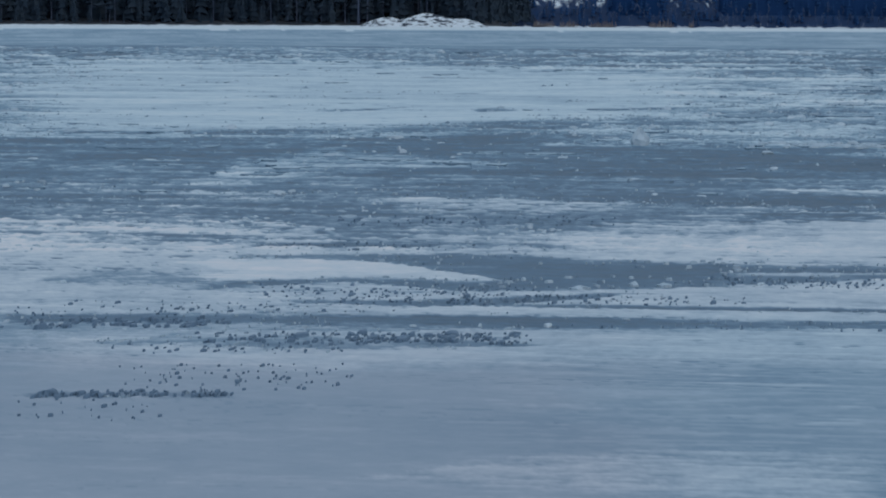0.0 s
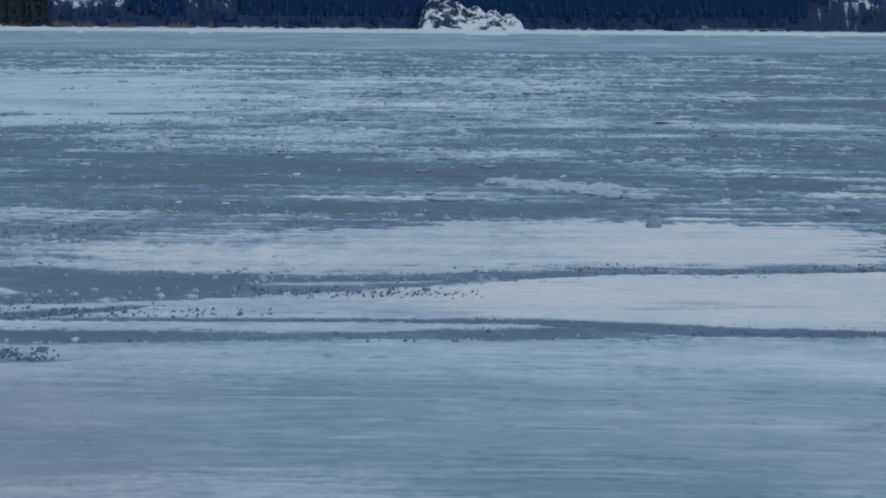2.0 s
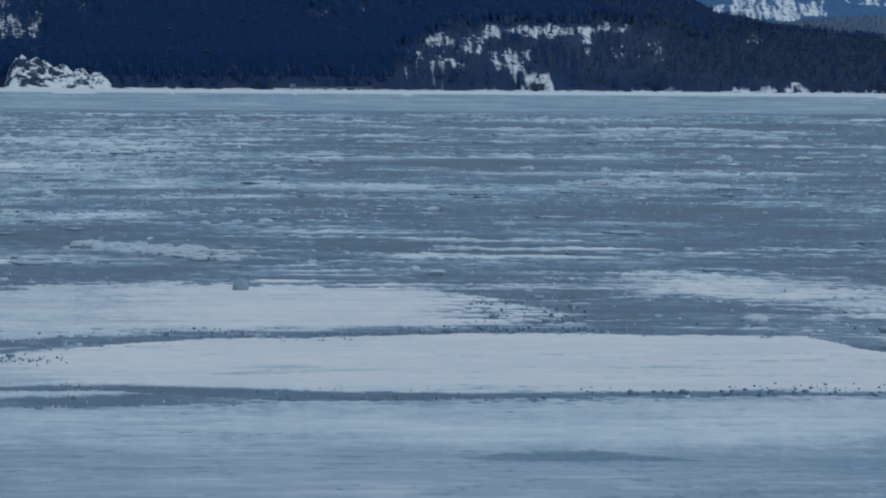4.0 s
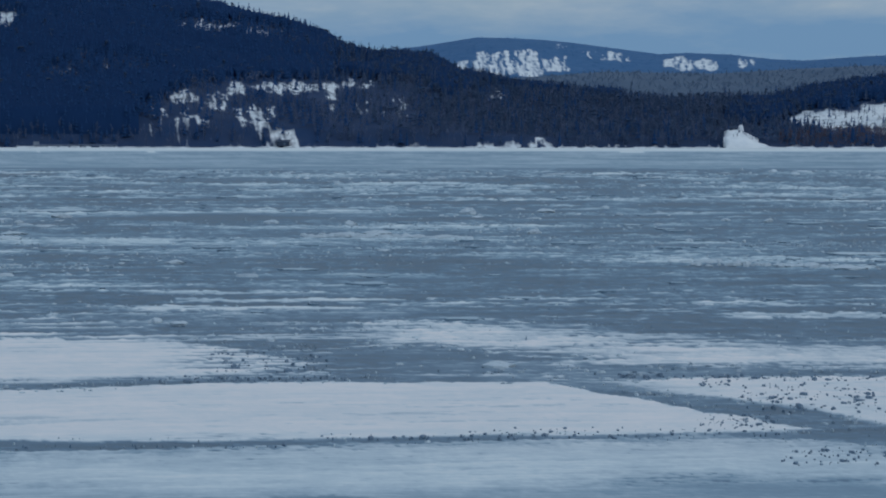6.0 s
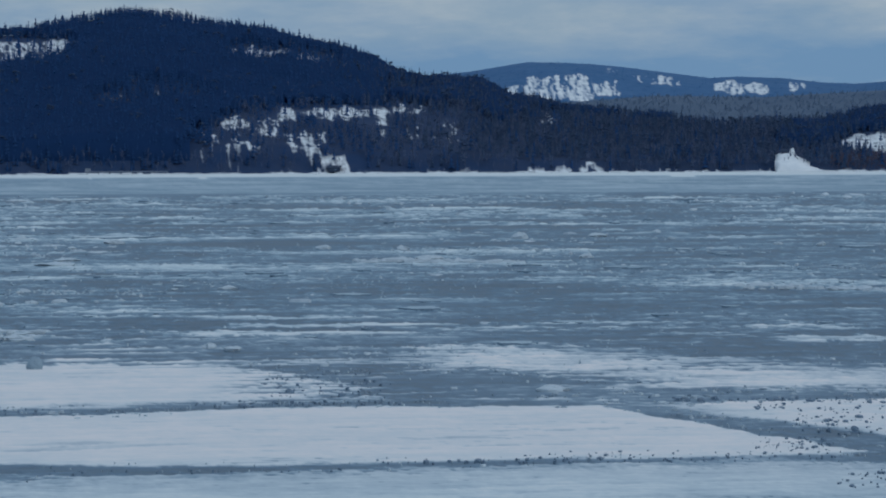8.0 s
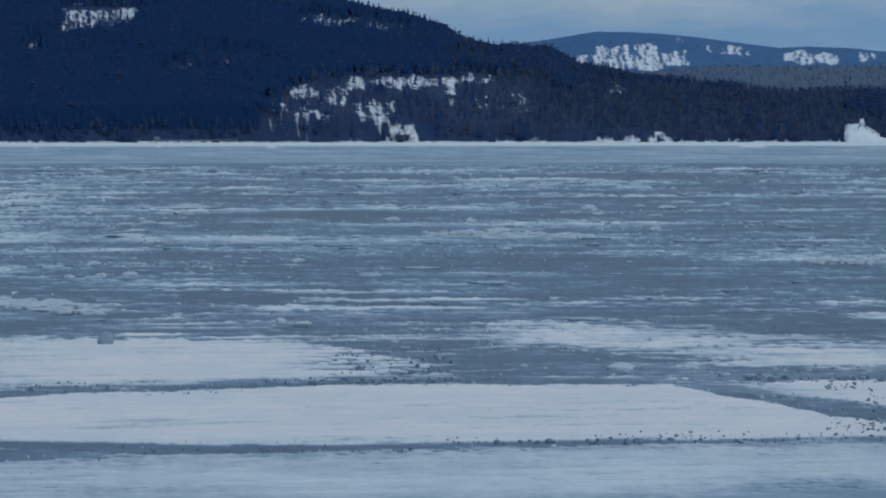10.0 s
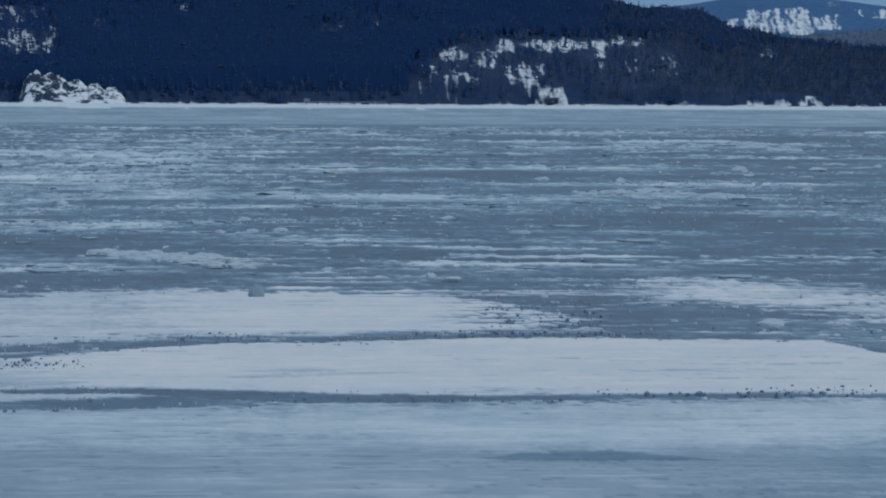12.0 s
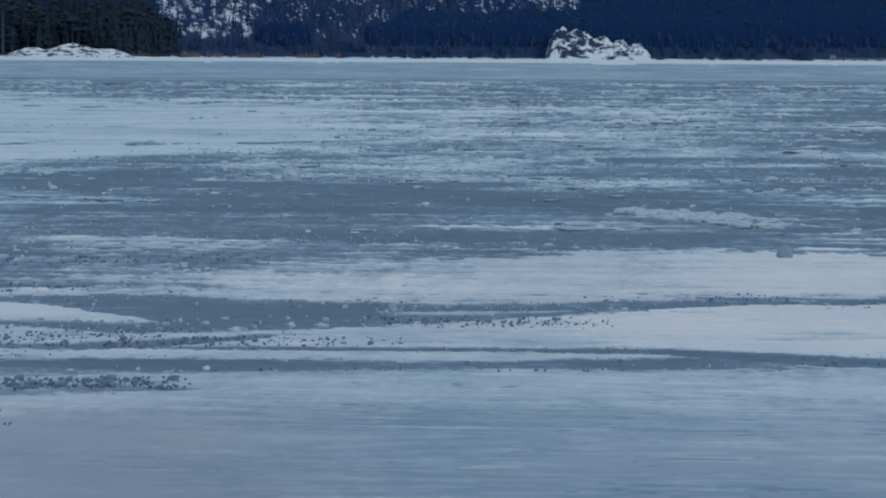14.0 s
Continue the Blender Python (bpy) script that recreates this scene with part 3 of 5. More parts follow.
def cover_at(bearing, near, x, y):
    """Snow cover, 0 bare ice to 1 dry snow, and how broken it is; near = 1000 / distance."""
    n1 = fnoise(x / 6.0, y / 6.0, 3, 5, 0.6)
    n2 = fnoise(x / 0.7, y / 0.7, 5, 4, 0.6)
    streak = np.clip(0.5 + 2.3 * (windblown(x, y, 4.6, 0.26, 31, 5, 0.68) - 0.5), 0, 1)
    quiet = 1 - 0.65 * step(35, 39, near) * (1 - step(-19, -13, bearing))
    c = 0.40 + 0.10 * step(24, 30, near) + 0.14 * (n1 - 0.5) + 0.35 * (streak - 0.5) * (1 - step(24, 29, near)) + step(24, 29, near) * quiet * (0.10 * step(0.72, 1.0, streak) - 0.01 + 0.14 * (fnoise(x / 1.6, y / 1.6, 37, 4, 0.6) - 0.5))
    wispy = step(31, 34, near) * step(-19, -13, bearing)
    wisp = step(0.54, 0.80, 0.5 + 2.3 * (windblown(x, y, 2.6, 0.15, 211, 4, 0.66) - 0.5))
    c = c + (0.06 * wisp - 0.01) * wispy
    g = 0.30 - 0.06 * step(27, 31, near) - (0.17 - 0.03 * wispy) * step(32, 38, near)
    # smooth far ice, then the snow along the shore
    c = np.where(near < 2.9, 0.49 + 0.10 * (n1 - 0.5) + 0.16 * (streak - 0.5) - 0.30 * step(2.66, 2.80, near) * step(0.3, 0.55, streak), c)
    g = np.where(near < 2.9, 0.14, g)
    rough = step(2.85, 3.1, near) * (1 - step(15, 18, near))
    c = c - (0.05 + 0.05 * step(-9, -4, bearing)) * rough + rough * (0.27 * (streak - 0.5) + 0.34 * (windblown(x, y, 1.5, 0.22, 61, 4, 0.8) - 0.5))
    g = g + rough * 0.45
    c = np.where(near < 1.02 + 0.1 * (streak - 0.5), 0.9, c)
    stripe = np.clip(0.5 + 2.6 * (windblown(x, y, 3.0, 0.13, 221, 4, 0.7) - 0.5), 0, 1)
    striped = step(14.5, 17, near) * (1 - step(24, 26, near)) * step(-9, -4, bearing)
    wig = (windblown(x, y, 4.0, 2.0, 41, 5, 0.66) - 0.5) * 2.6
    wig2 = (windblown(x, y, 0.42, 4.0, 43, 4, 0.9) - 0.5) * 2.8
    lump = lumps(x, y)
    mottle = windblown(x, y, 1.3, 1.6, 251, 5, 0.7)
    feather = (windblown(x, y, 1.7, 0.26, 201, 4, 0.78) - 0.5) * 2 * step(16, 19, near) * (1 - step(27, 30, near))
    pale = np.maximum(seams(x, y, 7.0, 131, 0.022), 0.6 * seams(x, y, 3.2, 171, 0.030))
    crack = seams(x, y, 4.6, 151, 0.021)
    lined = step(2.9, 4.0, near) * (1 - 0.25 * step(22, 27, near) - 0.55 * step(32, 38, near)) * quiet
    brink = 0.0
    for cover, strength, soft, edge in BANDS:
        b = np.array([e[0] for e in edge])
        far = np.interp(bearing, b, [1000.0 / e[1] for e in edge])
        close = np.interp(bearing, b, [1000.0 / e[2] for e in edge])
        thick = np.maximum(close - far, 0.05)
        d = np.minimum(near - far, close - near)
        amp = np.where(thick < 0.5, 0.38 * thick, np.minimum(0.28 * thick + 0.05, 0.8))
        d = d + wig * amp * 0.6 + wig2 * np.minimum(0.36, amp * 1.0)
        if soft >= 0.2 and cover > 0.5:
            d = d + feather * np.where(thick > 1.5, 0.5 if soft < 0.3 else 0.95, 0.4) * thick
        wide = soft * np.minimum(thick, 1.5) + np.minimum(0.025, 0.12 * thick)
        mask = step(-wide, wide, d)
        span = b[-1] - b[0]
        wander = bearing + 1.6 * (streak - 0.5) * min(1.0, span / 6)
        lead, tail = (0.25, 0.16) if cover > 0.58 and soft > 0.09 else (0.06, 0.06)
        ends = step(b[0] - 0.02 * span - 0.1, b[0] + lead * span + 0.05, wander) * (1 - step(b[-1] - tail * span - 0.05, b[-1] + 0.02 * span + 0.1, wander))
        tone = 0.11 + cover * 0.84 + (np.where(thick < 1.8, 0.20, 0.40) if cover < 0.22 else np.where((near > 26) | (thick > 4.5), np.where(near > 26, 0.10, 0.14), 0.30) if cover < 0.88 else 0.14) * (streak - 0.5) + 0.10 * (n1 - 0.5)
        own = 0.19 if cover > 0.88 else np.where(near > 32, 0.10, np.where(near > 25, 0.28, 0.62)) if soft > 0.3 else np.where(near > 22, 0.34, 0.58) if cover < 0.22 else np.where(near > 32, 0.12, np.where(thick > 4.5, 0.22, np.where(near > 25, 0.24, 0.42)))
        tone = tone + 0.10 * (wisp - 0.35) * wispy * (cover > 0.5)
        tone = tone + 0.34 * (mottle - 0.5) * (cover > 0.6) - (0.24 * (1 - step(0.04, 0.20, stripe)) if cover > 0.88 else 0.0)
        k = mask * strength * ends
        brink = np.maximum(brink * (1 - k), (np.exp(-(d / 0.32) ** 2) + 0.22 * mask) * ends * strength * (cover < 0.22) * (soft < 0.26))
        c = c + (tone - c) * k
        g = g + (own - g) * k + 0.5 * k * (1 - k)
    c = c + 0.42 * (stripe - 0.45) * striped * (1 - step(0.66, 0.86, c))
    # near the bank the snow ends abruptly on bare ice
    abrupt = 0.6 * step(14.5, 17, near) * (1 - step(25, 27, near)) * (1 - step(0.78, 0.86, c))
    c = c + (0.17 + 0.62 * step(0.38, 0.54, c) - c) * abrupt
    # drifts and crusts lie over one another in thin sheets with crisp edges
    layer = c / 0.14
    c = c + (0.14 * (np.floor(layer) + step(0.32, 0.68, layer - np.floor(layer))) - c) * 0.85 * (1 - step(0.56, 0.68, c)) * step(2.9, 3.3, near) * (1 - step(20, 24, near))
    c = c + np.clip(g - 0.06, 0, 1) * 0.85 * (lump - 0.5)
    c = c + lined * (0.26 * pale * (1 - step(0.45, 0.75, c)) - 0.55 * crack * step(0.25, 0.45, c) * (1 - 0.9 * step(0.58, 0.74, c)))
    # the end of the white tongue is broken into strips
    tip = step(-3.0, -1.0, bearing) * (1 - step(1.2, 2.0, bearing)) * step(20.2, 21, near) * (1 - step(24.4, 25.0, near))
    c = c - 0.6 * tip * step(0.49, 0.60, windblown(x, y, 0.9, 0.25, 241, 4, 0.75))
    bank = step(66, 85, near)
    c = c + (0.5 + 0.12 * (n1 - 0.5) - c) * bank
    return np.clip(c, 0, 1), g, brink


def lake():
    seen = np.arange(-27.2, 12.6, 0.048)
    bearings = np.concatenate([np.linspace(-180, -27.3, 34), seen, np.linspace(12.65, 180, 37)])
    near = np.concatenate([np.arange(1000 / 17.0, 40, -0.2), np.arange(40, 18, -0.105), np.arange(18, 2.4, -0.075), np.arange(2.4, 1000 / SHORE, -0.15)])
    dist = np.concatenate([[0.0], np.arange(0.6, 16.9, 0.9), 1000 / near, [SHORE, 2400, 3200, 4900]])
    bb, rr = np.meshgrid(bearings, dist)
    x, y = rr * np.sin(np.radians(bb)), rr * np.cos(np.radians(bb))
    c, g, _ = cover_at(bb, 1000 / rr, x, y)
    z = 0.02 * c - 0.03 + 0.0015 * np.minimum(rr, 320) * np.clip(g - 0.1, 0, 1) * (lumps(x, y) - 0.5)
    z = np.where(rr > SHORE - 5, -0.4, z)
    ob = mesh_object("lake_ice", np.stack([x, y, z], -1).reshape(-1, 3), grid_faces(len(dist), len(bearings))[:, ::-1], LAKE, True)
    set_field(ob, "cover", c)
    set_field(ob, "grain", g)
    set_field(ob, "grey_tint", np.clip(step(34, 45, 1000 / rr + 9 * (fnoise(x / 1.5, y / 1.5, 67, 4) - 0.5)) * (1 - 0.75 * step(-18, -12, bb)) + 0.10 * (rr > 345) + 0.50 * step(13, 22, 1000 / rr) - 0.34 * step(29, 35, 1000 / rr) * step(-18, -12, bb), 0, 1))
    return tagged(ob, "frozen lake with patchy snow, grey slush and dark bare ice", "lake ice", kind="structure")


lake()

# ---------------------------------------------------------------- hills
SKY_B = np.array([-34, -24, -17, -12, -8, -5.6, -4.7, -3.9, -3.1, -1.57, -0.55, 0.47, 0.88, 1.5, 1.74, 2.5, 3.0, 4.1, 5.5, 7.0, 8.6, 9.6, 10.3, 11.3, 14, 18])
SKY_M = np.array([24, 30, 36, 42, 46, 47.7, 51.0, 53.0, 51.8, 46.9, 42.8, 38.0, 35.0, 32.8, 33.6, 30.8, 25.6, 22.0, 19.6, 17.6, 18.5, 21.5, 23.2, 26.1, 33, 36])


def crest(bearing):
    return np.interp(bearing, SKY_B, SKY_M)


def depth(bearing):
    return 150 + 7.0 * crest(bearing)


def hill_z(bearing, distance):
    """The height of the wooded hills behind the shore."""
    s = (distance - SHORE) / depth(bearing)
    x, y = distance * np.sin(np.radians(bearing)), distance * np.cos(np.radians(bearing))
    top = (SHORE + depth(bearing)) * crest(bearing) / 1000 + EYE - 11
    rise = np.clip(s, 0, 1)
    z = top * (0.12 * step(0, 0.04, rise) + 0.88 * (rise * 1.12 - 0.12 * rise ** 3 * 1.0)) + 9 * (fnoise(x / 60, y / 60, 51, 4) - 0.5) * step(0.02, 0.2, rise)
    return np.where(s < 0, -0.5, np.where(s > 1, z - (s - 1) * depth(bearing) * 0.18, z))


CLEAR = []


def clearing(b0, b1, low, high, open_share):
    """A stretch where the snow shows between the trees: bearings, and rises in thousandths of the distance."""
    CLEAR.append((b0, b1, low, high, open_share))


clearing(-2.17, -1.88, 12.1, 16.9, 0.8)
clearing(-1.88, -1.56, 10.7, 15.7, 0.4)
clearing(-1.56, -1.23, 10.7, 16.7, 0.85)
clearing(-1.25, -0.85, 15.3, 19.2, 0.92)
clearing(-0.84, -0.49, 16.7, 18.9, 0.8)
clearing(-0.49, -0.13, 16.2, 19.4, 1)
clearing(-0.13, 0.48, 16.3, 19.4, 1)
clearing(0.53, 0.81, 13.8, 18.4, 1)
clearing(0.81, 1.5, 17.7, 20.2, 0.8)
clearing(-1.03, -0.38, 6.7, 11.0, 0.75)
clearing(-0.8, -0.54, 3.9, 6.7, 0.9)
clearing(-0.46, 0.07, -0.1, 4.2, 0.85)
clearing(-0.34, 0.29, -1.5, 1.4, 1)
clearing(-2.25, -1.81, 0.0, 3.2, 0.5)
clearing(-2.68, -2.12, 3.6, 11.6, 0.42)
clearing(-2.12, -1.56, 6.8, 12.1, 0.55)
clearing(1.4, 2.22, 7.9, 15.9, 0.4)
clearing(0.33, 1.4, 8.8, 13.8, 0.4)
clearing(3.19, 3.9, -1.7, -0.2, 0.8)
clearing(3.85, 4.11, -1.5, 2.2, 0.95)
clearing(4.18, 4.63, -1.7, 1.5, 0.95)
clearing(2.57, 3.03, -0.2, 2.5, 0.4)
clearing(8.87, 9.58, 6.4, 9.4, 1.35)
clearing(9.5, 10.39, 5.3, 10.8, 1.35)
clearing(10.19, 11.19, 4.0, 12.6, 1.35)
clearing(11.19, 12.19, 3.1, 13.0, 1.35)
clearing(-2.01, -1.55, 36.5, 38.4, 0.85)
clearing(-1.6, -0.99, 35.4, 37.2, 0.85)
clearing(-0.99, -0.28, 34.1, 36.1, 0.7)
clearing(-6.37, -5.69, 34.0, 40.7, 0.92)
clearing(-5.73, -4.99, 35.5, 40.7, 0.92)
clearing(-4.5, -3.85, 21.4, 23.6, 0.4)
clearing(-6.94, -6.64, 27.4, 30.4, 0.8)
clearing(-3.89, -2.57, 23.9, 26.4, 0.2)
clearing(0.74, 1.15, 25.6, 27.0, 0.5)
clearing(3.5, 3.91, 13.7, 17.1, 0.75)
clearing(-12.62, -9.29, 14.0, 29.2, 0.55)
clearing(-13.22, -10.61, 20.6, 34.4, 0.66)
clearing(-10.0, -9.19, 14.3, 22.4, 0.75)
clearing(-8.46, -8.26, 22.9, 25.4, 0.8)
clearing(-6.95, -6.65, 27.3, 29.8, 0.7)
clearing(-16.83, -15.05, 5.3, 21.4, 0.7)
clearing(-15.16, -12.51, 9.5, 23.4, 0.46)
clearing(-13.93, -13.12, 4.8, 11.1, 0.4)
clearing(-12.51, -9.85, 13.5, 23.7, 0.46)



def wavered(b, m):
    """Bearing and rise, shifted about so that no clearing has straight edges."""
    return (b + 0.30 * (fnoise(b * 5.0, m * 0.35, 111, 3) - 0.5) + 0.12 * (vnoise(b * 17.0, m * 0.8, 113) - 0.5),
            m + 4.5 * (fnoise(b * 4.0, m * 0.2, 117, 4, 0.6) - 0.5))


def hillside():
    bearings = np.arange(-24, 15.01, 0.06)
    dist = np.concatenate([[SHORE - 3, SHORE], SHORE + np.arange(2, 540, 8.0), [2500, 2800]])
    bb, rr = np.meshgrid(bearings, dist)
    z = hill_z(bb, rr)
    m = (z - EYE) / rr * 1000
    patch = fnoise(bb * 14.0 + 3.0 * fnoise(bb * 3.0, m * 0.45, 103, 3), m * 0.45 + 2.0 * fnoise(bb * 9.0, m * 0.1, 107, 3), 101, 4, 0.72)
    bare = np.zeros_like(z)
    bw, mw = wavered(bb, m)
    for b0, b1, low, high, share in CLEAR:
        inside = step(b0 - 0.05, b0 + 0.07, bw) * (1 - step(b1 - 0.07, b1 + 0.05, bw)) * step(low - 1.2, low - 0.2, mw) * (1 - step(high - 1.0, high + 0.6, mw))
        bare = np.maximum(bare, inside * step(-0.16, 0.16, patch - (0.75 - 0.40 * share)))
    bare = np.maximum(bare, (1 - step(0.0, 0.9, m + 1.7)) * step(0.45, 0.6, patch))
    v = np.stack([rr * np.sin(np.radians(bb)), rr * np.cos(np.radians(bb)), z], -1).reshape(-1, 3)
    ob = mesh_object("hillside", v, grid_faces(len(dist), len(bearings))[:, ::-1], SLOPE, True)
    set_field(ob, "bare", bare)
    return tagged(ob, "snowy hillside with dark rock behind the lake shore", "hillside", kind="structure")


hillside()

# trees, one metre high, scaled where they stand


def ring(n, r, z, turn=0.0):
    a = turn + np.arange(n) * 2 * math.pi / n
    return np.stack([r * np.cos(a), r * np.sin(a), np.full(n, z) if np.isscalar(z) else z], 1)


def spike(p, q, r):
    """A thin three-sided taper from p to q."""
    p, q = np.array(p, float), np.array(q, float)
    d = q - p
    u = np.cross(d, (0.31, 0.2, 0.93))
    u = u / (np.linalg.norm(u) + 1e-9) * r
    w = np.cross(d, u)
    w = w / (np.linalg.norm(w) + 1e-9) * r
    v = np.array([p + u, p - 0.5 * u + 0.87 * w, p - 0.5 * u - 0.87 * w, q])
    return v, np.array([[0, 1, 3], [1, 2, 3], [2, 0, 3]])


def joined(pieces):
    v, f, n = [], [], 0
    for a, b in pieces:
        v.append(a)
        f.append(b + n)
        n += len(a)
    return np.concatenate(v), np.concatenate(f)


def spruce_shape(rng, tiers=7, seg=8, width=0.2):
    crown = []
    for k in range(tiers):
        t = k / tiers
        zt = 1.0 - t * 0.86
        r = width * (0.14 + 0.92 * t) * rng.uniform(0.82, 1.15)
        drop = 0.20 + 0.05 * t
        rim = ring(seg, 1.0, 0.0, rng.uniform(0, 6))
        out = np.where(np.arange(seg) % 2 == 0, 1.0, 0.55) * rng.uniform(0.75, 1.2, seg)
        rim[:, :2] *= (r * out)[:, None]
        rim[:, 2] = zt - drop * rng.uniform(0.75, 1.1, seg)
        v = np.vstack([rim, [[0, 0, zt]]])
        crown.append((v, np.array([[i, (i + 1) % seg, seg] for i in range(seg)])))
    return joined([spike((0, 0, -0.08), (0, 0, 0.9), 0.016)]), joined(crown)


def pine_shape(rng):
    trunk = [spike((0, 0, -0.08), (0.02, 0, 0.92), 0.016)]
    crown = []
    for k in range(7):
        z = rng.uniform(0.45, 0.96)
        a, d = rng.uniform(0, 6.3), rng.uniform(0.02, 0.17) * (1.25 - z)* 2
        c = np.array([d * math.cos(a), d * math.sin(a), z])
        s = rng.uniform(0.07, 0.12)
        v = np.vstack([ring(5, 1, 0, rng.uniform(0, 6)) * s * rng.uniform(0.7, 1.3, (5, 1)), [[0, 0, s * 0.8]], [[0, 0, -s * 0.4]]]) + c
        f = [[i, (i + 1) % 5, 5] for i in range(5)] + [[(i + 1) % 5, i, 6] for i in range(5)]
        crown.append((v, np.array(f)))
        if k < 5:
            trunk.append(spike((0.01, 0, z - 0.08), c, 0.006))
    return joined(trunk), joined(crown)


def birch_shape(rng, twigs=46):
    trunk = [spike((0, 0, -0.08), (rng.uniform(-0.03, 0.03), 0, 0.97), 0.011)]
    crown = []
    limbs = []
    for k in range(11):
        z = rng.uniform(0.28, 0.8)
        a = rng.uniform(0, 6.3)
        d = rng.uniform(0.08, 0.2) * (1.15 - z)
        tip = np.array([d * math.cos(a), d * math.sin(a), z + rng.uniform(0.10, 0.24)])
        trunk.append(spike((0, 0, z), tip, 0.005))
        limbs.append((np.array([0, 0, z]), tip))
    for k in range(twigs):
        p, q = limbs[rng.integers(len(limbs))]
        s = p + (q - p) * rng.uniform(0.3, 1.0)
        e = s + rng.normal(0, 1, 3) * (0.035, 0.035, 0.03) + (0, 0, rng.uniform(0.0, 0.07))
        w = rng.normal(0, 1, 3)
        w = w / np.linalg.norm(w) * 0.021
        crown.append((np.array([s - w, s + w, e]), np.array([[0, 1, 2]])))
    return joined(trunk), joined(crown)


rng = np.random.default_rng(7)
SPRUCES = [spruce_shape(rng, 7, 8, w) for w in (0.15, 0.18, 0.21, 0.24)]
PINES = [pine_shape(rng) for _ in range(3)]
BIRCHES = [birch_shape(rng) for _ in range(4)]
SMALL = [spruce_shape(rng, 4, 6, w) for w in (0.17, 0.22, 0.27)]
HILL = [spruce_shape(rng, 4, 6, w) for w in (0.17, 0.19, 0.22, 0.25)]


def planted(shape, x, y, z, h, turn, fat=1.0):
    v, f = shape
    c, s = math.cos(turn), math.sin(turn)
    w = np.empty_like(v)
    w[:, 0] = (v[:, 0] * c - v[:, 1] * s) * h * fat + x
    w[:, 1] = (v[:, 0] * s + v[:, 1] * c) * h * fat + y
    w[:, 2] = v[:, 2] * h + z
    return w, f


def open_field(b, low, high):
    """How open the wood is where trees would cover rises low to high, and the room below the opening."""
    bw, mw = wavered(b, (low + high) / 2)
    shift = mw - (low + high) / 2
    low, high = low + shift, high + shift
    share, foot = np.zeros_like(b), low.copy()
    for b0, b1, c0, c1, p in CLEAR:
        hit = (b0 < bw) & (bw < b1) & (low < c1) & (high - 0.4 * (high - low) > c0)
        share = np.where(hit, np.maximum(share, p), share)
        foot = np.where(hit, c0, foot)
    return share, foot - low


def birch_share(b, m):
    """The share of bare trees at bearings b and rises m; the stands run into one another."""
    b = b + 0.9 * (fnoise(b * 2.2, m * 0.16, 121, 4, 0.65) - 0.5)
    m = m + 6.0 * (fnoise(b * 1.6, m * 0.10, 127, 4, 0.65) - 0.5)
    edge = -2.9 + 0.045 * m + 0.06 * np.maximum(m - 14, 0)
    share = np.where(m < 4, 0.3, 0.006)
    share = np.where(b < -9, np.where(m < 8, 0.35, np.where(b < -11.5, 0.38, 0.16)), share)
    share = np.where(b < -16.4, 0.05, share)
    share = np.where(b > edge, np.where(m < 19, 0.72, 0.15), share)
    share = np.where(b >= 2.3, np.where(m < np.minimum(15, crest(b) - 5), 0.55, 0.08), share)
    return np.where(b >= 7.8, np.where(m < 5, 0.55, 0.12), share)


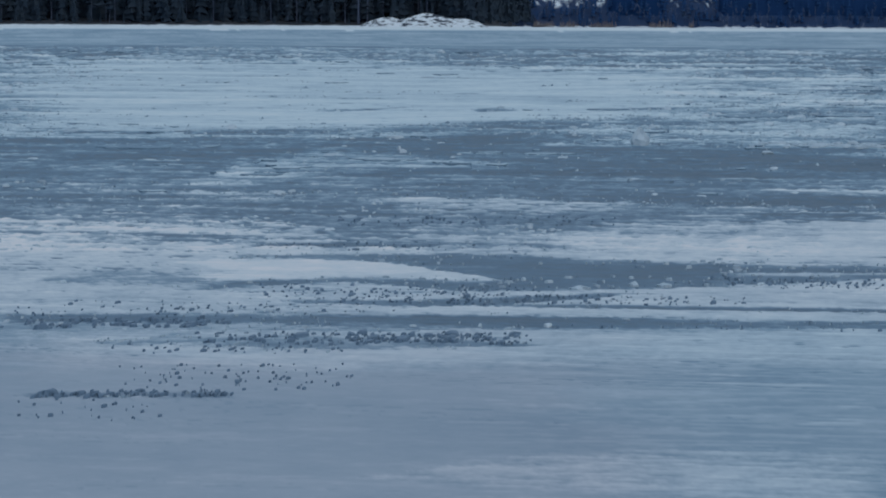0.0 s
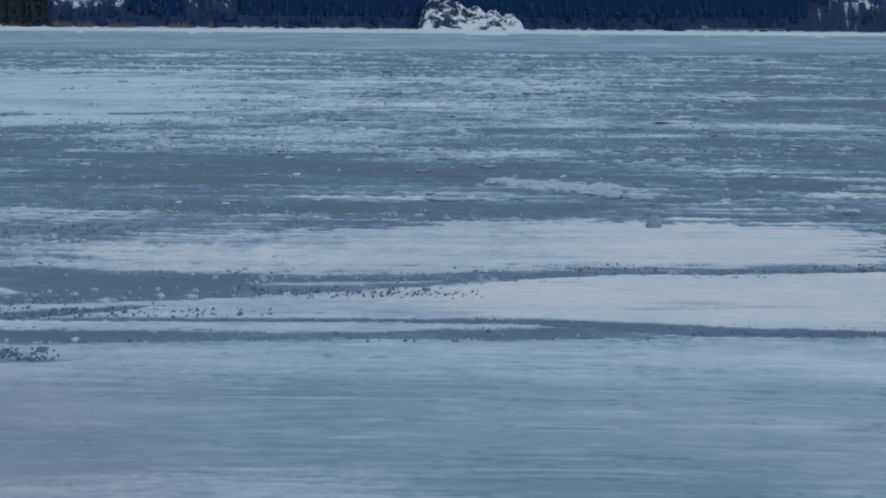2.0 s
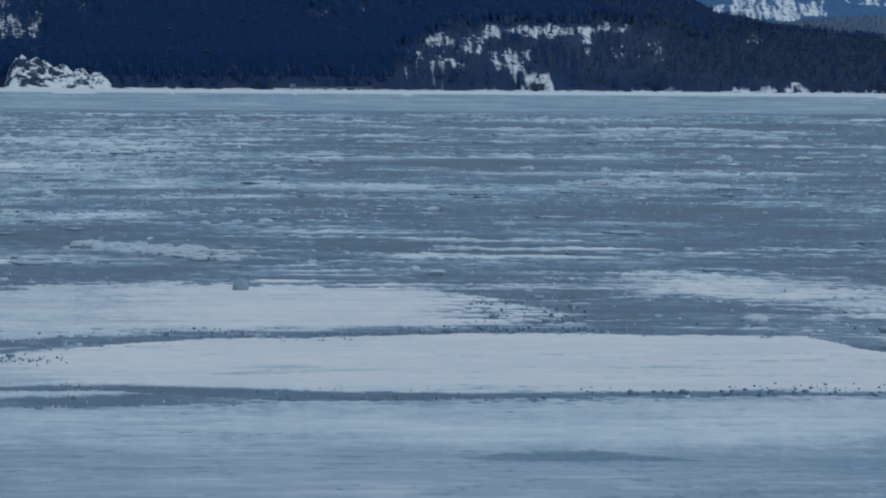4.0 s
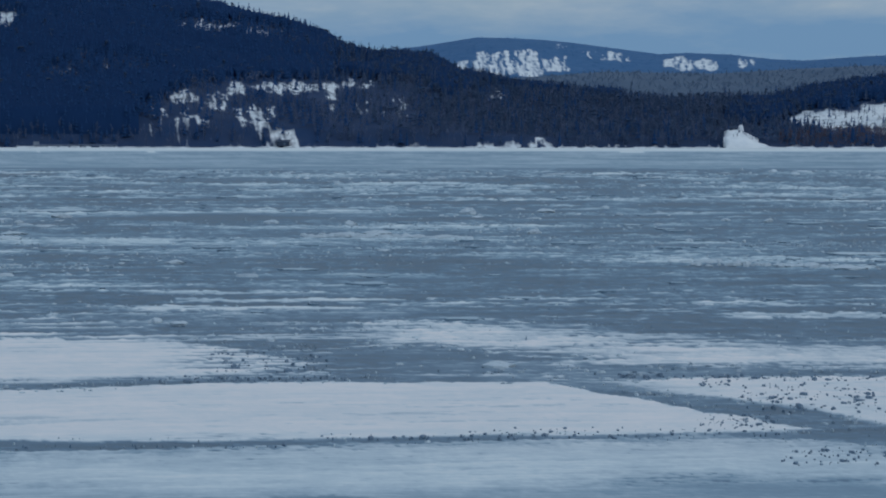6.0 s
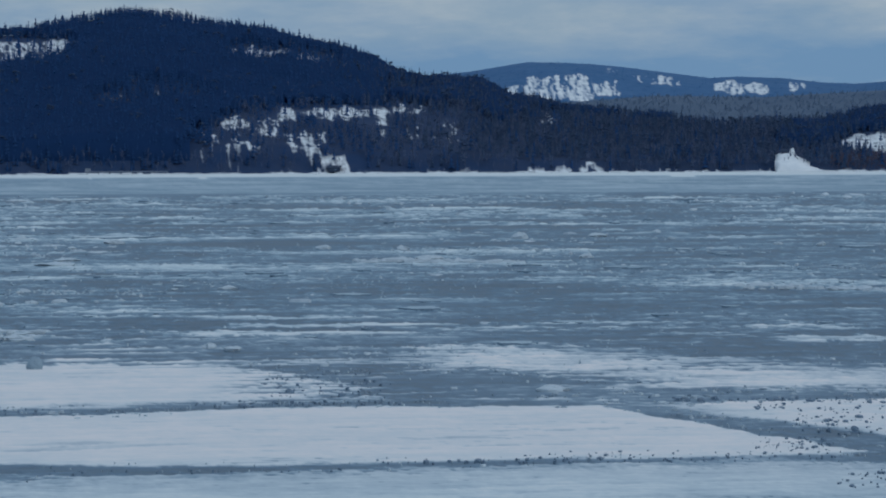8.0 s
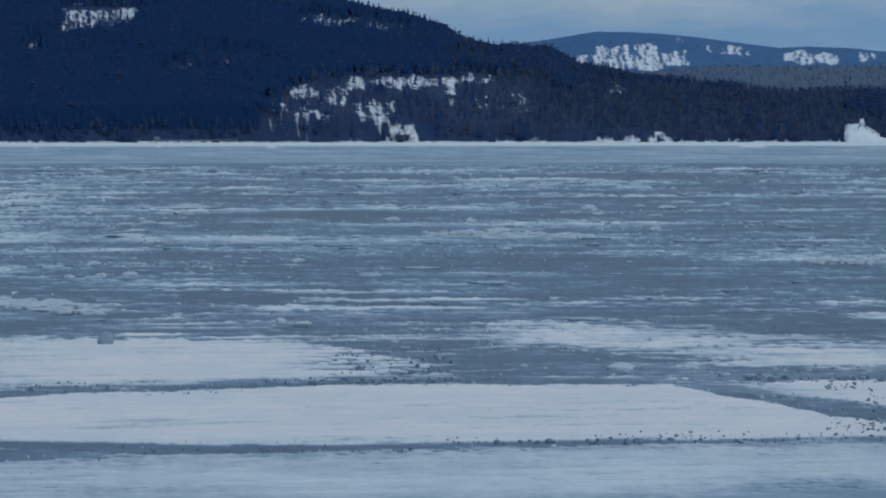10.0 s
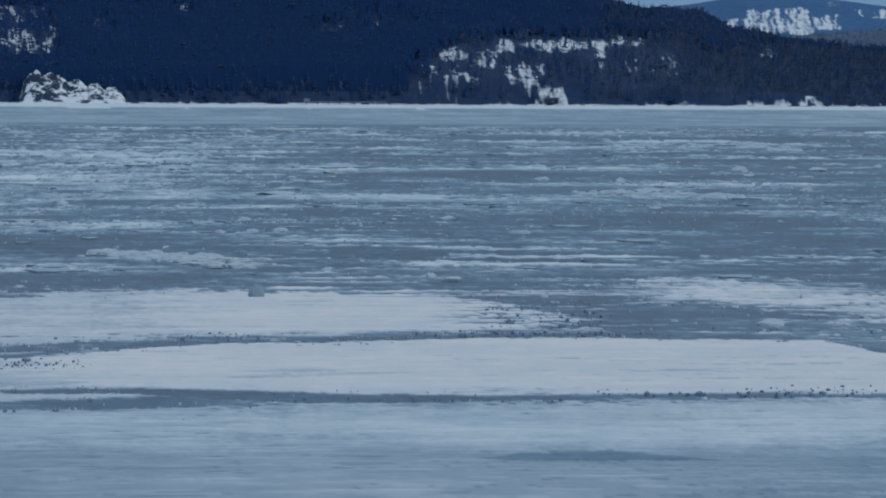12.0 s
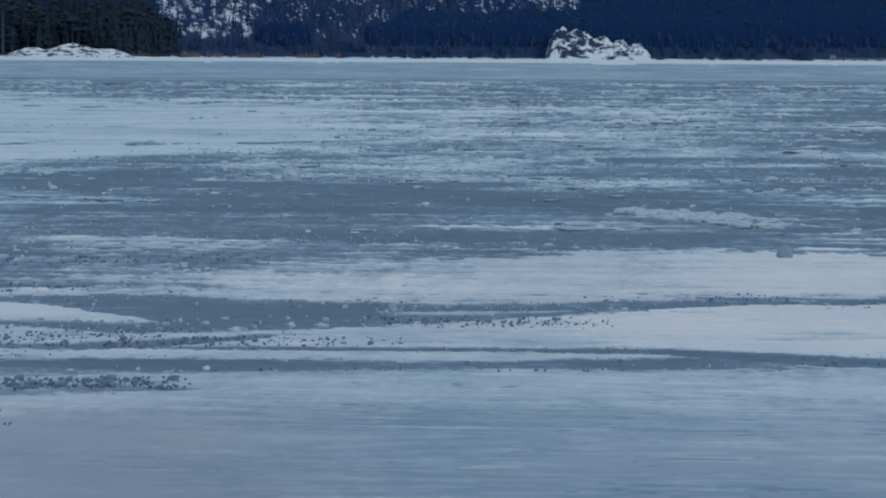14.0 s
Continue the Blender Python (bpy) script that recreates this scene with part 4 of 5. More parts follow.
def woods():
    """The far woods on the hills, each kind one mass of small trees."""
    needles, pines, twigs, bark = Pile(), Pile(), Pile(), Pile()
    gap = 3.7
    rows = [(np.arange(-19, 13.5, math.degrees(gap / (SHORE + d))), d) for d in np.arange(5, 530, gap)]
    b = np.concatenate([r[0] for r in rows])
    d = np.concatenate([np.full(len(r[0]), r[1]) for r in rows])
    b, d = b + rng.uniform(-0.09, 0.09, len(b)), d + rng.uniform(-2.5, 2.5, len(b))
    keep = ~((d > depth(b) + 12) | ((b < -18.5) & (d < 120)))
    b, d = b[keep], d[keep]
    r = SHORE + d
    z = hill_z(b, r)
    h = rng.uniform(6.0, 9.0, len(b)) * np.where(rng.random(len(b)) < 0.07, 1.25, 1.0)
    h = np.where(d > depth(b) - 25, h * rng.uniform(0.75, 1.0, len(b)), h)
    m, mt = (z - EYE) / r * 1000, (z + h - EYE) / r * 1000
    share, room = open_field(b, m, mt)
    x, y = r * np.sin(np.radians(b)), r * np.cos(np.radians(b))
    crest_row = d >= depth(b) - 30
    bare_share = birch_share(b, m)
    mixed = 0.75 * step(-0.5, 2.0, b) * (1 - step(9, 11, b)) * (1 - step(-5.5, -3.0, m - crest(b)))
    for k in range(len(b)):
        tall = h[k]
        thin = share[k] and rng.random() < share[k] * 0.97
        if thin and room[k] * r[k] / 1000 > 3.0:
            tall = min(tall, room[k] * r[k] / 1000 * rng.uniform(0.8, 1.25))
            thin = False
        elif thin and rng.random() < 0.62:
            continue
        p = 0.85 if thin else bare_share[k]
        if thin:
            tall *= rng.uniform(0.45, 0.9)
        u, at = rng.random(), (x[k], y[k], z[k], tall, rng.uniform(0, 6.3))
        if u < p:
            if rng.random() < 0.55:
                t, c = BIRCHES[rng.integers(4)]
                twigs.add(*planted(c, *at, 1.3))
                if rng.random() < 0.6:
                    bark.add(*planted(t, *at, 1.4))
        elif u < p + (0.1 if crest_row[k] else 0.08 if b[k] > 1.5 else 0.02):
            t, c = PINES[rng.integers(3)]
            pines.add(*planted(c, *at, 1.3))
        elif rng.random() < mixed[k]:
            t, c = HILL[rng.integers(4)]
            pines.add(*planted(c, *at, 1.5))
        else:
            t, c = HILL[rng.integers(4)]
            needles.add(*planted(c, *at, 1.5))
    # added sheet filling gaps between crowns, its colour darkened like their shaded sides
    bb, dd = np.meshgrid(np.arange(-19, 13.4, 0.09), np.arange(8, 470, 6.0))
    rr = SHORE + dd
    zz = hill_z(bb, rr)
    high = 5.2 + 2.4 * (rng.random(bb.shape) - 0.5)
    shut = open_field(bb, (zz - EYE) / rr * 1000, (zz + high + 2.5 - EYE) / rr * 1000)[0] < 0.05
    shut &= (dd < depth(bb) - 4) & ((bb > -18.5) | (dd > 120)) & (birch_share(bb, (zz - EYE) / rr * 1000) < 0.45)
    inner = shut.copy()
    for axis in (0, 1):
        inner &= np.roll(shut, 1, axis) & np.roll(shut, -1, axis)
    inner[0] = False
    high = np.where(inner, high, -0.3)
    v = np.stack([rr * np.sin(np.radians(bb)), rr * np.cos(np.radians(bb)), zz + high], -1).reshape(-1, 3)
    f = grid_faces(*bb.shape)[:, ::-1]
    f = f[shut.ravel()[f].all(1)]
    tagged(mesh_object("young_growth", v, f, GAPFILL, True), "dark sheet added to fill the shaded gaps between forest crowns", "forest", kind="stuff")
    tagged(needles.build("spruce_woods", NEEDLE, True), "dense dark spruce forest covering the hills, painted haze blue", "forest", kind="stuff")
    tagged(pines.build("pine_woods", PINE), "dull pines and mixed trees among the spruces, painted haze blue-grey", "forest", kind="stuff")
    tagged(twigs.build("birch_woods", TWIG), "bare grey-brown birch crowns on the lower slopes", "forest", kind="stuff")
    tagged(bark.build("birch_trunks", BARK), "pale thin trunks and limbs of bare trees on the slopes", "forest", kind="stuff")


woods()


def headland():
    """The nearer wooded point with tall dark trees."""
    bearings = np.arange(-34, -15.9, 0.08)
    bb, rr = np.meshgrid(bearings, np.concatenate([[-30.0, -8.0], np.arange(-2.0, 10, 2.0), np.arange(10, 270, 6.0)]))
    edge = 1520 + 250 * step(-17.6, -16.3, bb)
    rr = rr + edge
    s = np.clip((rr - edge) / 120, 0, 1)
    x, y = rr * np.sin(np.radians(bb)), rr * np.cos(np.radians(bb))
    z = np.where(rr < edge, -0.6, 1.2 * step(0, 0.06, s) + 9 * s + 1.5 * (fnoise(x / 12, y / 12, 61, 3) - 0.5) * step(0, 0.1, s))
    z = z * (1 - step(-17.3, -16.5, bb)) - 0.6 * step(-17.3, -16.5, bb)
    v = np.stack([x, y, z], -1).reshape(-1, 3)
    ob = mesh_object("headland", v, grid_faces(*bb.shape)[:, ::-1], HEADLAND, True)
    set_field(ob, "bare", 1 - step(0.012, 0.05, s))
    tagged(ob, "low wooded headland with a snowy shore", "headland", kind="structure")
    needles, bark = Pile(), Pile()
    for d in np.arange(8, 200, 6.0):
        for b in np.arange(-31, -16.3, 0.22):
            bj = b + rng.uniform(-0.1, 0.1)
            r = 1520 + 250 * float(step(-17.6, -16.3, bj)) + d + rng.uniform(-2, 2)
            s = min(max(d / 120, 0), 1)
            h = rng.uniform(15, 24) * (1 - 0.35 * float(step(-17.2, -16.4, bj)))
            if d < 14:
                h *= rng.uniform(0.25, 0.7)
            x, y = r * math.sin(radians(bj)), r * math.cos(radians(bj))
            turn = rng.uniform(0, 6.3)
            t, c = SPRUCES[rng.integers(4)] if rng.random() < 0.75 else PINES[rng.integers(3)]
            needles.add(*planted(c, x, y, 1 + 9 * s, h, turn, 1.15))
            bark.add(*planted(t, x, y, 1 + 9 * s, h, turn))
    tagged(needles.build("headland_woods", NEEDLE_NEAR), "tall dark spruces and pines on the headland", "forest", kind="stuff")
    tagged(bark.build("headland_trunks", BARK), "grey trunks of the headland trees", "forest", kind="stuff")


headland()


def snag(bearing, distance, z, h, girth=0.6, label="tall pale dead pine trunk at the headland's edge"):
    """A tall dead pine with a few stubs of branches."""
    e = new("dead_pine")
    e.matrix_world = Matrix.Translation(polar(bearing, distance, z))
    v, f = spike((0, 0, -0.5), (0.3, 0, h), girth)
    mesh_object("trunk", v, f, BARK).parent = e
    for k in range(7):
        a, t = rng.uniform(0, 6.3), h * rng.uniform(0.35, 0.9)
        v, f = spike((0, 0, t), (3.6 * girth * math.cos(a), 3.6 * girth * math.sin(a), t + 0.6), 0.25 * girth)
        mesh_object("branch", v, f, BARK).parent = e
    return tagged(e, label, "tree")


snag(-19.56, 1526, 1.0, 26)
for at, far, tall in ((7.57, 1880, 13), (7.98, 1850, 14), (8.06, 1856, 12)):
    snag(at, far, float(hill_z(at, far)), tall, 0.34, "thin pale bare trunk above the snow bank")

FAR_CLEAR = []


def far_clearing(b0, b1, low, high, share):
    FAR_CLEAR.append((b0, b1, low, high, share))


far_clearing(2.93, 3.3, 21.0, 26.3, 0.95)
far_clearing(3.25, 3.75, 21.0, 28.2, 1.0)
far_clearing(3.7, 4.5, 21.6, 29.3, 1.0)
far_clearing(4.45, 5.0, 23.2, 27.0, 0.95)
far_clearing(5.15, 5.5, 27.4, 29.4, 0.7)
far_clearing(5.5, 6.1, 26.2, 28.4, 0.75)
far_clearing(6.62, 7.72, 23.8, 26.6, 1.0)
far_clearing(7.95, 8.35, 24.3, 26.4, 0.7)
far_clearing(4.67, 4.98, 30.3, 31.4, 0.5)


def distant_hill(name, label, at, bs, ms, back, mat, seed, trees, tree_mat, tree_h):
    """A wooded ridge far behind the lake."""
    bearings = np.arange(bs[0], bs[-1] + 0.01, 0.035)
    dist = np.linspace(at - back, at, 70)
    bb, rr = np.meshgrid(bearings, dist)
    s = (rr - dist[0]) / back
    top = np.interp(bb, bs, ms) / 1000 * at + EYE - tree_h * 0.7
    x, y = rr * np.sin(np.radians(bb)), rr * np.cos(np.radians(bb))
    z = top * (1 - (1 - s) ** 1.4) + 14 * (fnoise(x / 120, y / 120, seed, 4) - 0.5) * s * (1 - s) * 4
    v = np.stack([x, y, z], -1).reshape(-1, 3)
    ob = mesh_object(name, v, grid_faces(len(dist), len(bearings))[:, ::-1], mat, True)
    m = (z - EYE) / rr * 1000
    bare = np.zeros_like(z)
    patch = fnoise(bb * 17.0 + 1.5 * fnoise(bb * 2.0, m * 0.5, seed + 3, 3) + 0.1 * m, m * 0.22, seed + 7, 5, 0.8)
    bw, mw = bb + 0.2 * (fnoise(bb * 4, m * 0.4, seed + 9, 3) - 0.5), m + 3.0 * (fnoise(bb * 5, m * 0.3, seed + 11, 3) - 0.5)
    for b0, b1, c0, c1, p in FAR_CLEAR:
        inside = step(b0 - 0.05, b0 + 0.1, bw) * (1 - step(b1 - 0.1, b1 + 0.05, bw)) * step(c0 - 1.6, c0 - 0.4, mw) * (1 - step(c1 - 0.7, c1 + 0.4, mw))
        bare = np.maximum(bare, inside * step(-0.22, 0.2, patch - (0.64 - 0.26 * p)))
    set_field(ob, "bare", bare)
    tagged(ob, label, "hill", kind="structure")
    pile = Pile()
    lo, hi = bs[0], bs[-1]
    for _ in range(trees):
        b, q = rng.uniform(lo, hi), rng.random()
        r = at - back + q * back
        zt = float(np.interp(b, bs, ms)) / 1000 * at + EYE - tree_h * 0.7
        xx, yy = r * math.sin(radians(b)), r * math.cos(radians(b))
        zz = zt * (1 - (1 - q) ** 1.4) + 14 * (float(fnoise(np.array(xx / 120), np.array(yy / 120), seed, 4)) - 0.5) * q * (1 - q) * 4
        h = tree_h * rng.uniform(0.55, 1.0)
        m, mt = (zz - EYE) / r * 1000, (zz + h - EYE) / r * 1000
        shut = 0.0
        for b0, b1, c0, c1, p in FAR_CLEAR:
            if b0 < b < b1 and m < c1 and mt > c0:
                shut = max(shut, p)
        if rng.random() < shut * 0.8:
            continue
        t, c = SMALL[rng.integers(3)]
        pile.add(*planted(c, xx, yy, zz - 1.0, h * 0.62, rng.uniform(0, 6.3), 3.2))
    return tagged(pile.build(name + "_woods", tree_mat), "forest painted hazy grey-blue on " + label.split(" ", 1)[1], "forest", kind="stuff")


# haze over the far hills is painted into these blue base colours
FAR_TREE = tree_material("hazed_far_forest", (0.2, (0.052, 0.150, 0.320)), (0.8, (0.075, 0.185, 0.355)))
MID_TREE = tree_material("hazed_ridge_forest", (0.2, (0.132, 0.205, 0.315)), (0.8, (0.185, 0.252, 0.350)))
FAR_SNOW = slope_material("hazed_far_brush_and_snow", (0.040, 0.122, 0.262), (0.062, 0.150, 0.290), 0.07, 0.7)
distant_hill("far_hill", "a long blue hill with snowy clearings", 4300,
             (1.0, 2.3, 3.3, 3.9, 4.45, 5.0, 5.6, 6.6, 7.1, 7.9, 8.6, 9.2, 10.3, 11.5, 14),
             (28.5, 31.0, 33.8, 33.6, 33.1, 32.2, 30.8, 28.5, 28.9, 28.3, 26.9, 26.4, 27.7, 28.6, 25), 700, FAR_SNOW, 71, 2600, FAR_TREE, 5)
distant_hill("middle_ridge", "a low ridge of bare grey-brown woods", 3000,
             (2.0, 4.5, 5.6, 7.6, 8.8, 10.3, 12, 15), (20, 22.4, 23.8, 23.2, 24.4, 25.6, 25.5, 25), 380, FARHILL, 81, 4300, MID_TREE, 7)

# ---------------------------------------------------------------- things on the shore


def rock_thing(name, label, b0, b1, distance, height, seed, knobs, steep=1.0, mat=ROCKSNOW):
    """A snow-streaked bedrock knoll standing on the shore; knobs: place along it, half width, height share."""
    half = math.radians(b1 - b0) * distance / 2
    nu, nv = 120, 46
    u, v = np.meshgrid(np.linspace(-1.08, 1.08, nu), np.linspace(-1, 1, nv))
    prof = np.zeros_like(u)
    for c, w, h in knobs:
        prof = np.maximum(prof, h * np.clip(1 - np.abs((u - c) / w) ** 2.0, 0, 1) ** 0.8)
    n = fnoise((u + 3) * 5.0, (v + 3) * 3 + u * 1.4, seed, 5, 0.6)
    ridg = 1 - np.abs(2 * fnoise((u + 9) * 4, (v + 5) * 3.4, seed + 4, 4, 0.6) - 1)
    slope = step(-1.0, 0.35, v) * (1 - step(0.6, 1.0, v))
    z = height * prof * slope * (0.55 + 0.45 * n + 0.35 * ridg * steep) - 0.5
    pts = np.stack([u * half, v * half * 0.5, z], -1).reshape(-1, 3)
    ob = mesh_object(name, pts, grid_faces(nv, nu), mat, False)
    ob.matrix_world = Matrix.Translation(polar((b0 + b1) / 2, distance)) @ pose(0, 0, 0, 0, 0, -(b0 + b1) / 2)
    return tagged(ob, label, "rock")


rock_thing("rock_outcrop", "steep snow-streaked dark bedrock outcrop on the lake shore", -9.85, -7.88, 1797, 17.5, 3,
           ((-0.64, 0.32, 0.98), (-0.36, 0.45, 0.92), (0.08, 0.4, 0.66), (0.42, 0.26, 0.62), (0.72, 0.3, 0.46)))
rock_thing("rock_mound", "low rounded rock mound under snow at the headland", -19.6, -17.2, 1512, 6.6, 8,
           ((-0.55, 0.4, 0.75), (0.1, 0.6, 1.0), (0.55, 0.45, 0.72)), 0.6, MOUNDSNOW)


def snow_bank():
    """A ploughed snow bank running down to the ice, a hut at its top."""
    bm = bmesh.new()
    d = 1793.0
    prof = [(0.0, 9.4), (2.5, 9.9), (6.0, 9.8), (10.0, 9.0), (14.0, 7.0), (19.0, 4.3), (25.0, 1.6), (32.0, -0.3)]
    rows = []
    for k in range(7):
        w = k / 6
        rows.append([bm.verts.new((px + 1.5 * math.sin(k * 2.1 + i), w * 26, pz * (0.16 + 0.84 * min(1, w * 1.5)) + 0.5 * math.sin(i * 1.7 + k) * (pz > 1))) for i, (px, pz) in enumerate(prof)])
    for a, b in zip(rows, rows[1:]):
        for i in range(len(prof) - 1):
            bm.faces.new((a[i], a[i + 1], b[i + 1], b[i]))
    base = [bm.verts.new((r[0].co.x, r[0].co.y, -0.6)) for r in rows]
    for i in range(6):
        bm.faces.new((base[i], rows[i][0], rows[i + 1][0], base[i + 1]))
    front = [bm.verts.new((v.co.x, -0.6, -0.6)) for v in rows[0]]
    for i in range(len(prof) - 1):
        bm.faces.new((front[i], front[i + 1], rows[0][i + 1], rows[0][i]))
    for f in bm.faces:
        f.smooth = True
    me = bpy.data.meshes.new("snow_bank")
    bm.to_mesh(me)
    bm.free()
    me.materials.append(DRIFT)
    ob = new("snow_bank", me)
    ob.matrix_world = Matrix.Translation(polar(7.8, d)) @ pose(0, 0, 0, 0, 0, -7.8)
    tagged(ob, "smooth white snow bank sloping down to the frozen lake", "snow bank")


snow_bank()


def box(bm, x, y, z, sx, sy, sz):
    m = Matrix.Translation((x, y, z)) @ Matrix.Diagonal((sx, sy, sz, 1))
    bmesh.ops.create_cube(bm, size=1.0, matrix=m)


def cabin(bearing, distance, z, w, h, label, roof_mat):
    e = new("cabin")
    e.matrix_world = Matrix.Translation(polar(bearing, distance, z)) @ pose(0, 0, 0, 0, 0, -bearing)
    bm = bmesh.new()
    box(bm, 0, 0, h * 0.28, w, w * 0.8, h * 0.56 + 0.8)
    part("wall", bm, BOARD, e)
    bm = bmesh.new()
    o, k = w * 0.6, h * 0.6
    v = [bm.verts.new(p) for p in ((-o, -w * 0.5, k), (o, -w * 0.5, k), (o, w * 0.5, k), (-o, w * 0.5, k), (-o, 0, h), (o, 0, h))]
    for f in ((0, 1, 5, 4), (2, 3, 4, 5), (0, 4, 3), (1, 2, 5), (0, 3, 2, 1)):
        bm.faces.new([v[i] for i in f])
    part("roof", bm, roof_mat, e, "roof under snow")
    bm = bmesh.new()
    box(bm, w * 0.12, -w * 0.41, h * 0.3, w * 0.16, 0.1, h * 0.22)
    part("window", bm, CLOD, e)
    return tagged(e, label, "cabin")


cabin(7.93, 1812, 8.6, 3.6, 3.9, "small dark weathered cabin above the snow bank", BOARD)
cabin(-1.93, 1822, 10.5, 11.0, 6.0, "dark wooden lakeside cabin under a white roof", DRIFT)
cabin(-0.20, 1801, 1.0, 7.0, 3.2, "dark boathouse half buried in snow by the shore", BOARD)


def low_jetty():
    e = new("jetty")
    e.matrix_world = Matrix.Translation(polar(-3.94, 1788)) @ pose(0, 0, 0, 0, 0, 3.94)
    half = math.radians(1.5) * 1788 / 2
    bm = bmesh.new()
    box(bm, 0, 0, 1.15, half * 2, 3.0, 0.5)
    part("deck", bm, STONE, e)
    for k in range(8):
        bm = bmesh.new()
        box(bm, -half + 1.5 + k * (2 * half - 3) / 7, -0.8, 0.4, 0.7, 0.7, 1.1)
        part("post", bm, BOARD, e)
    bm = bmesh.new()
    box(bm, -half + 1.8, 0, 2.2, 3.2, 2.6, 1.8)
    part("shed", bm, STONE, e, "pale shed at the jetty's end")
    tagged(e, "long low pale jetty along the far shore", "jetty")


low_jetty()


def reeds():
    p = Pile()
    for k in range(2200):
        b = rng.uniform(-16.4, -13.5)
        tuft = float(fnoise(np.array(b * 4.0), np.array(1.0), 5, 3))
        if rng.random() > float(step(0.38, 0.62, np.array(tuft))):
            continue
        r = rng.uniform(1788, 1806)
        x, y = r * math.sin(radians(b)), r * math.cos(radians(b))
        h = rng.uniform(1.5, 8.0) * tuft * rng.random() + 1.0
        p.add(*spike((x, y, -0.1), (x + rng.uniform(-0.6, 0.6), y, h), 0.12))
    tagged(p.build("reeds", REED), "dry rust-brown reeds and brush along the shore", "reeds", kind="stuff")


reeds()


def brushwood():
    """Low reddish shrubs between the snowy field and the shore."""
    p = Pile()
    for k in range(2600):
        b = rng.uniform(8.75, 12.9)
        r = SHORE + rng.uniform(2, 46)
        z = float(hill_z(b, r))
        x, y = r * math.sin(radians(b)), r * math.cos(radians(b))
        for i in range(2):
            p.add(*spike((x, y, z - 0.2), (x + rng.uniform(-1.2, 1.2), y, z + rng.uniform(1.2, 3.4)), 0.16))
    tagged(p.build("brushwood", BRUSH), "low reddish-brown bare shrubs below the snowy field", "shrubs", kind="stuff")


brushwood()


def shore_drifts():
    """Snow heaped at the waterline, uneven all along."""
    p = Pile()
    for b in np.arange(-33, 15, 0.16):
        r = SHORE - 5 if b > -16.4 else 1516
        if rng.random() < 0.35:
            continue
        h = rng.uniform(0.15, 0.5)
        c = np.array(polar(b + rng.uniform(-0.05, 0.05), r + rng.uniform(-3, 1), -0.05))
        rim = ring(10, 1, 0) * (rng.uniform(2, 6), rng.uniform(1.5, 3), 1) * rng.uniform(0.8, 1.2, (10, 1))
        inn = ring(10, 0.55, 1, 0.3) * (rim[0, 0], 2, h)
        v = np.vstack([rim, inn, [[0, 0, h * 1.15]]]) + c
        f = []
        for i in range(10):
            j = (i + 1) % 10
            f += [[i, j, 10 + i], [j, 10 + j, 10 + i], [10 + i, 10 + j, 20]]
        p.add(v, np.array(f))
    tagged(p.build("shore_snow", DRIFT, True), "uneven white snowdrifts along the waterline", "snowdrift", kind="stuff")


shore_drifts()

# single trees at the waterline


def tree_thing(name, label, category, shape, crown_mat, trunk_mat):
    e = new(name)
    for nm, (v, f), mat in (("trunk", shape[0], trunk_mat), ("crown", shape[1], crown_mat)):
        ob = mesh_object(nm, v, f, mat)
        ob.parent = e
    return tagged(e, label, category, "trees along the waterline")


FIRST = [tree_thing("spruce_tree", "dark narrow spruce at the edge of the frozen lake", "tree", SPRUCES[k], NEEDLE, BARK) for k in (0, 2)]
FIRST += [tree_thing("birch_tree", "bare grey-brown birch at the edge of the frozen lake", "tree", BIRCHES[k], TWIG, BARK) for k in (0, 1, 2)]
FIRST += [tree_thing("pine_tree", "scraggy dark pine at the edge of the frozen lake", "tree", PINES[0], PINE, BARK)]


def waterline():
    used = set()
    b = np.arange(-16.2, 13.5, 0.1)
    b = b + rng.uniform(-0.05, 0.05, len(b))
    share, room = open_field(b, np.full(len(b), -1.7), np.full(len(b), 4.0))
    for bj, p, low in zip(b, share, room):
        if (p > 0.6 and low < 3) or -9.9 < bj < -7.85 or 7.7 < bj < 8.8:
            continue
        u = rng.random()
        bare = 0.5 if -8 < bj < -3.5 else 0.84
        k = (2, 3, 4)[rng.integers(3)] if u < bare else (rng.integers(2) if u < 0.95 else 5)
        h = rng.uniform(6, 11) if k in (2, 3, 4) else rng.uniform(4.5, 9.5)
        r = SHORE + rng.uniform(1, 9)
        m = Matrix.Translation(polar(bj, r, float(hill_z(bj, r)) - 0.2)) @ pose(0, 0, 0, 0, 0, rng.uniform(0, 360))
        ob = FIRST[k] if k not in used else copy_thing(FIRST[k], m)
        used.add(k)
        ob.matrix_basis = m
        ob.scale = (h * 1.2, h * 1.2, h)


waterline()


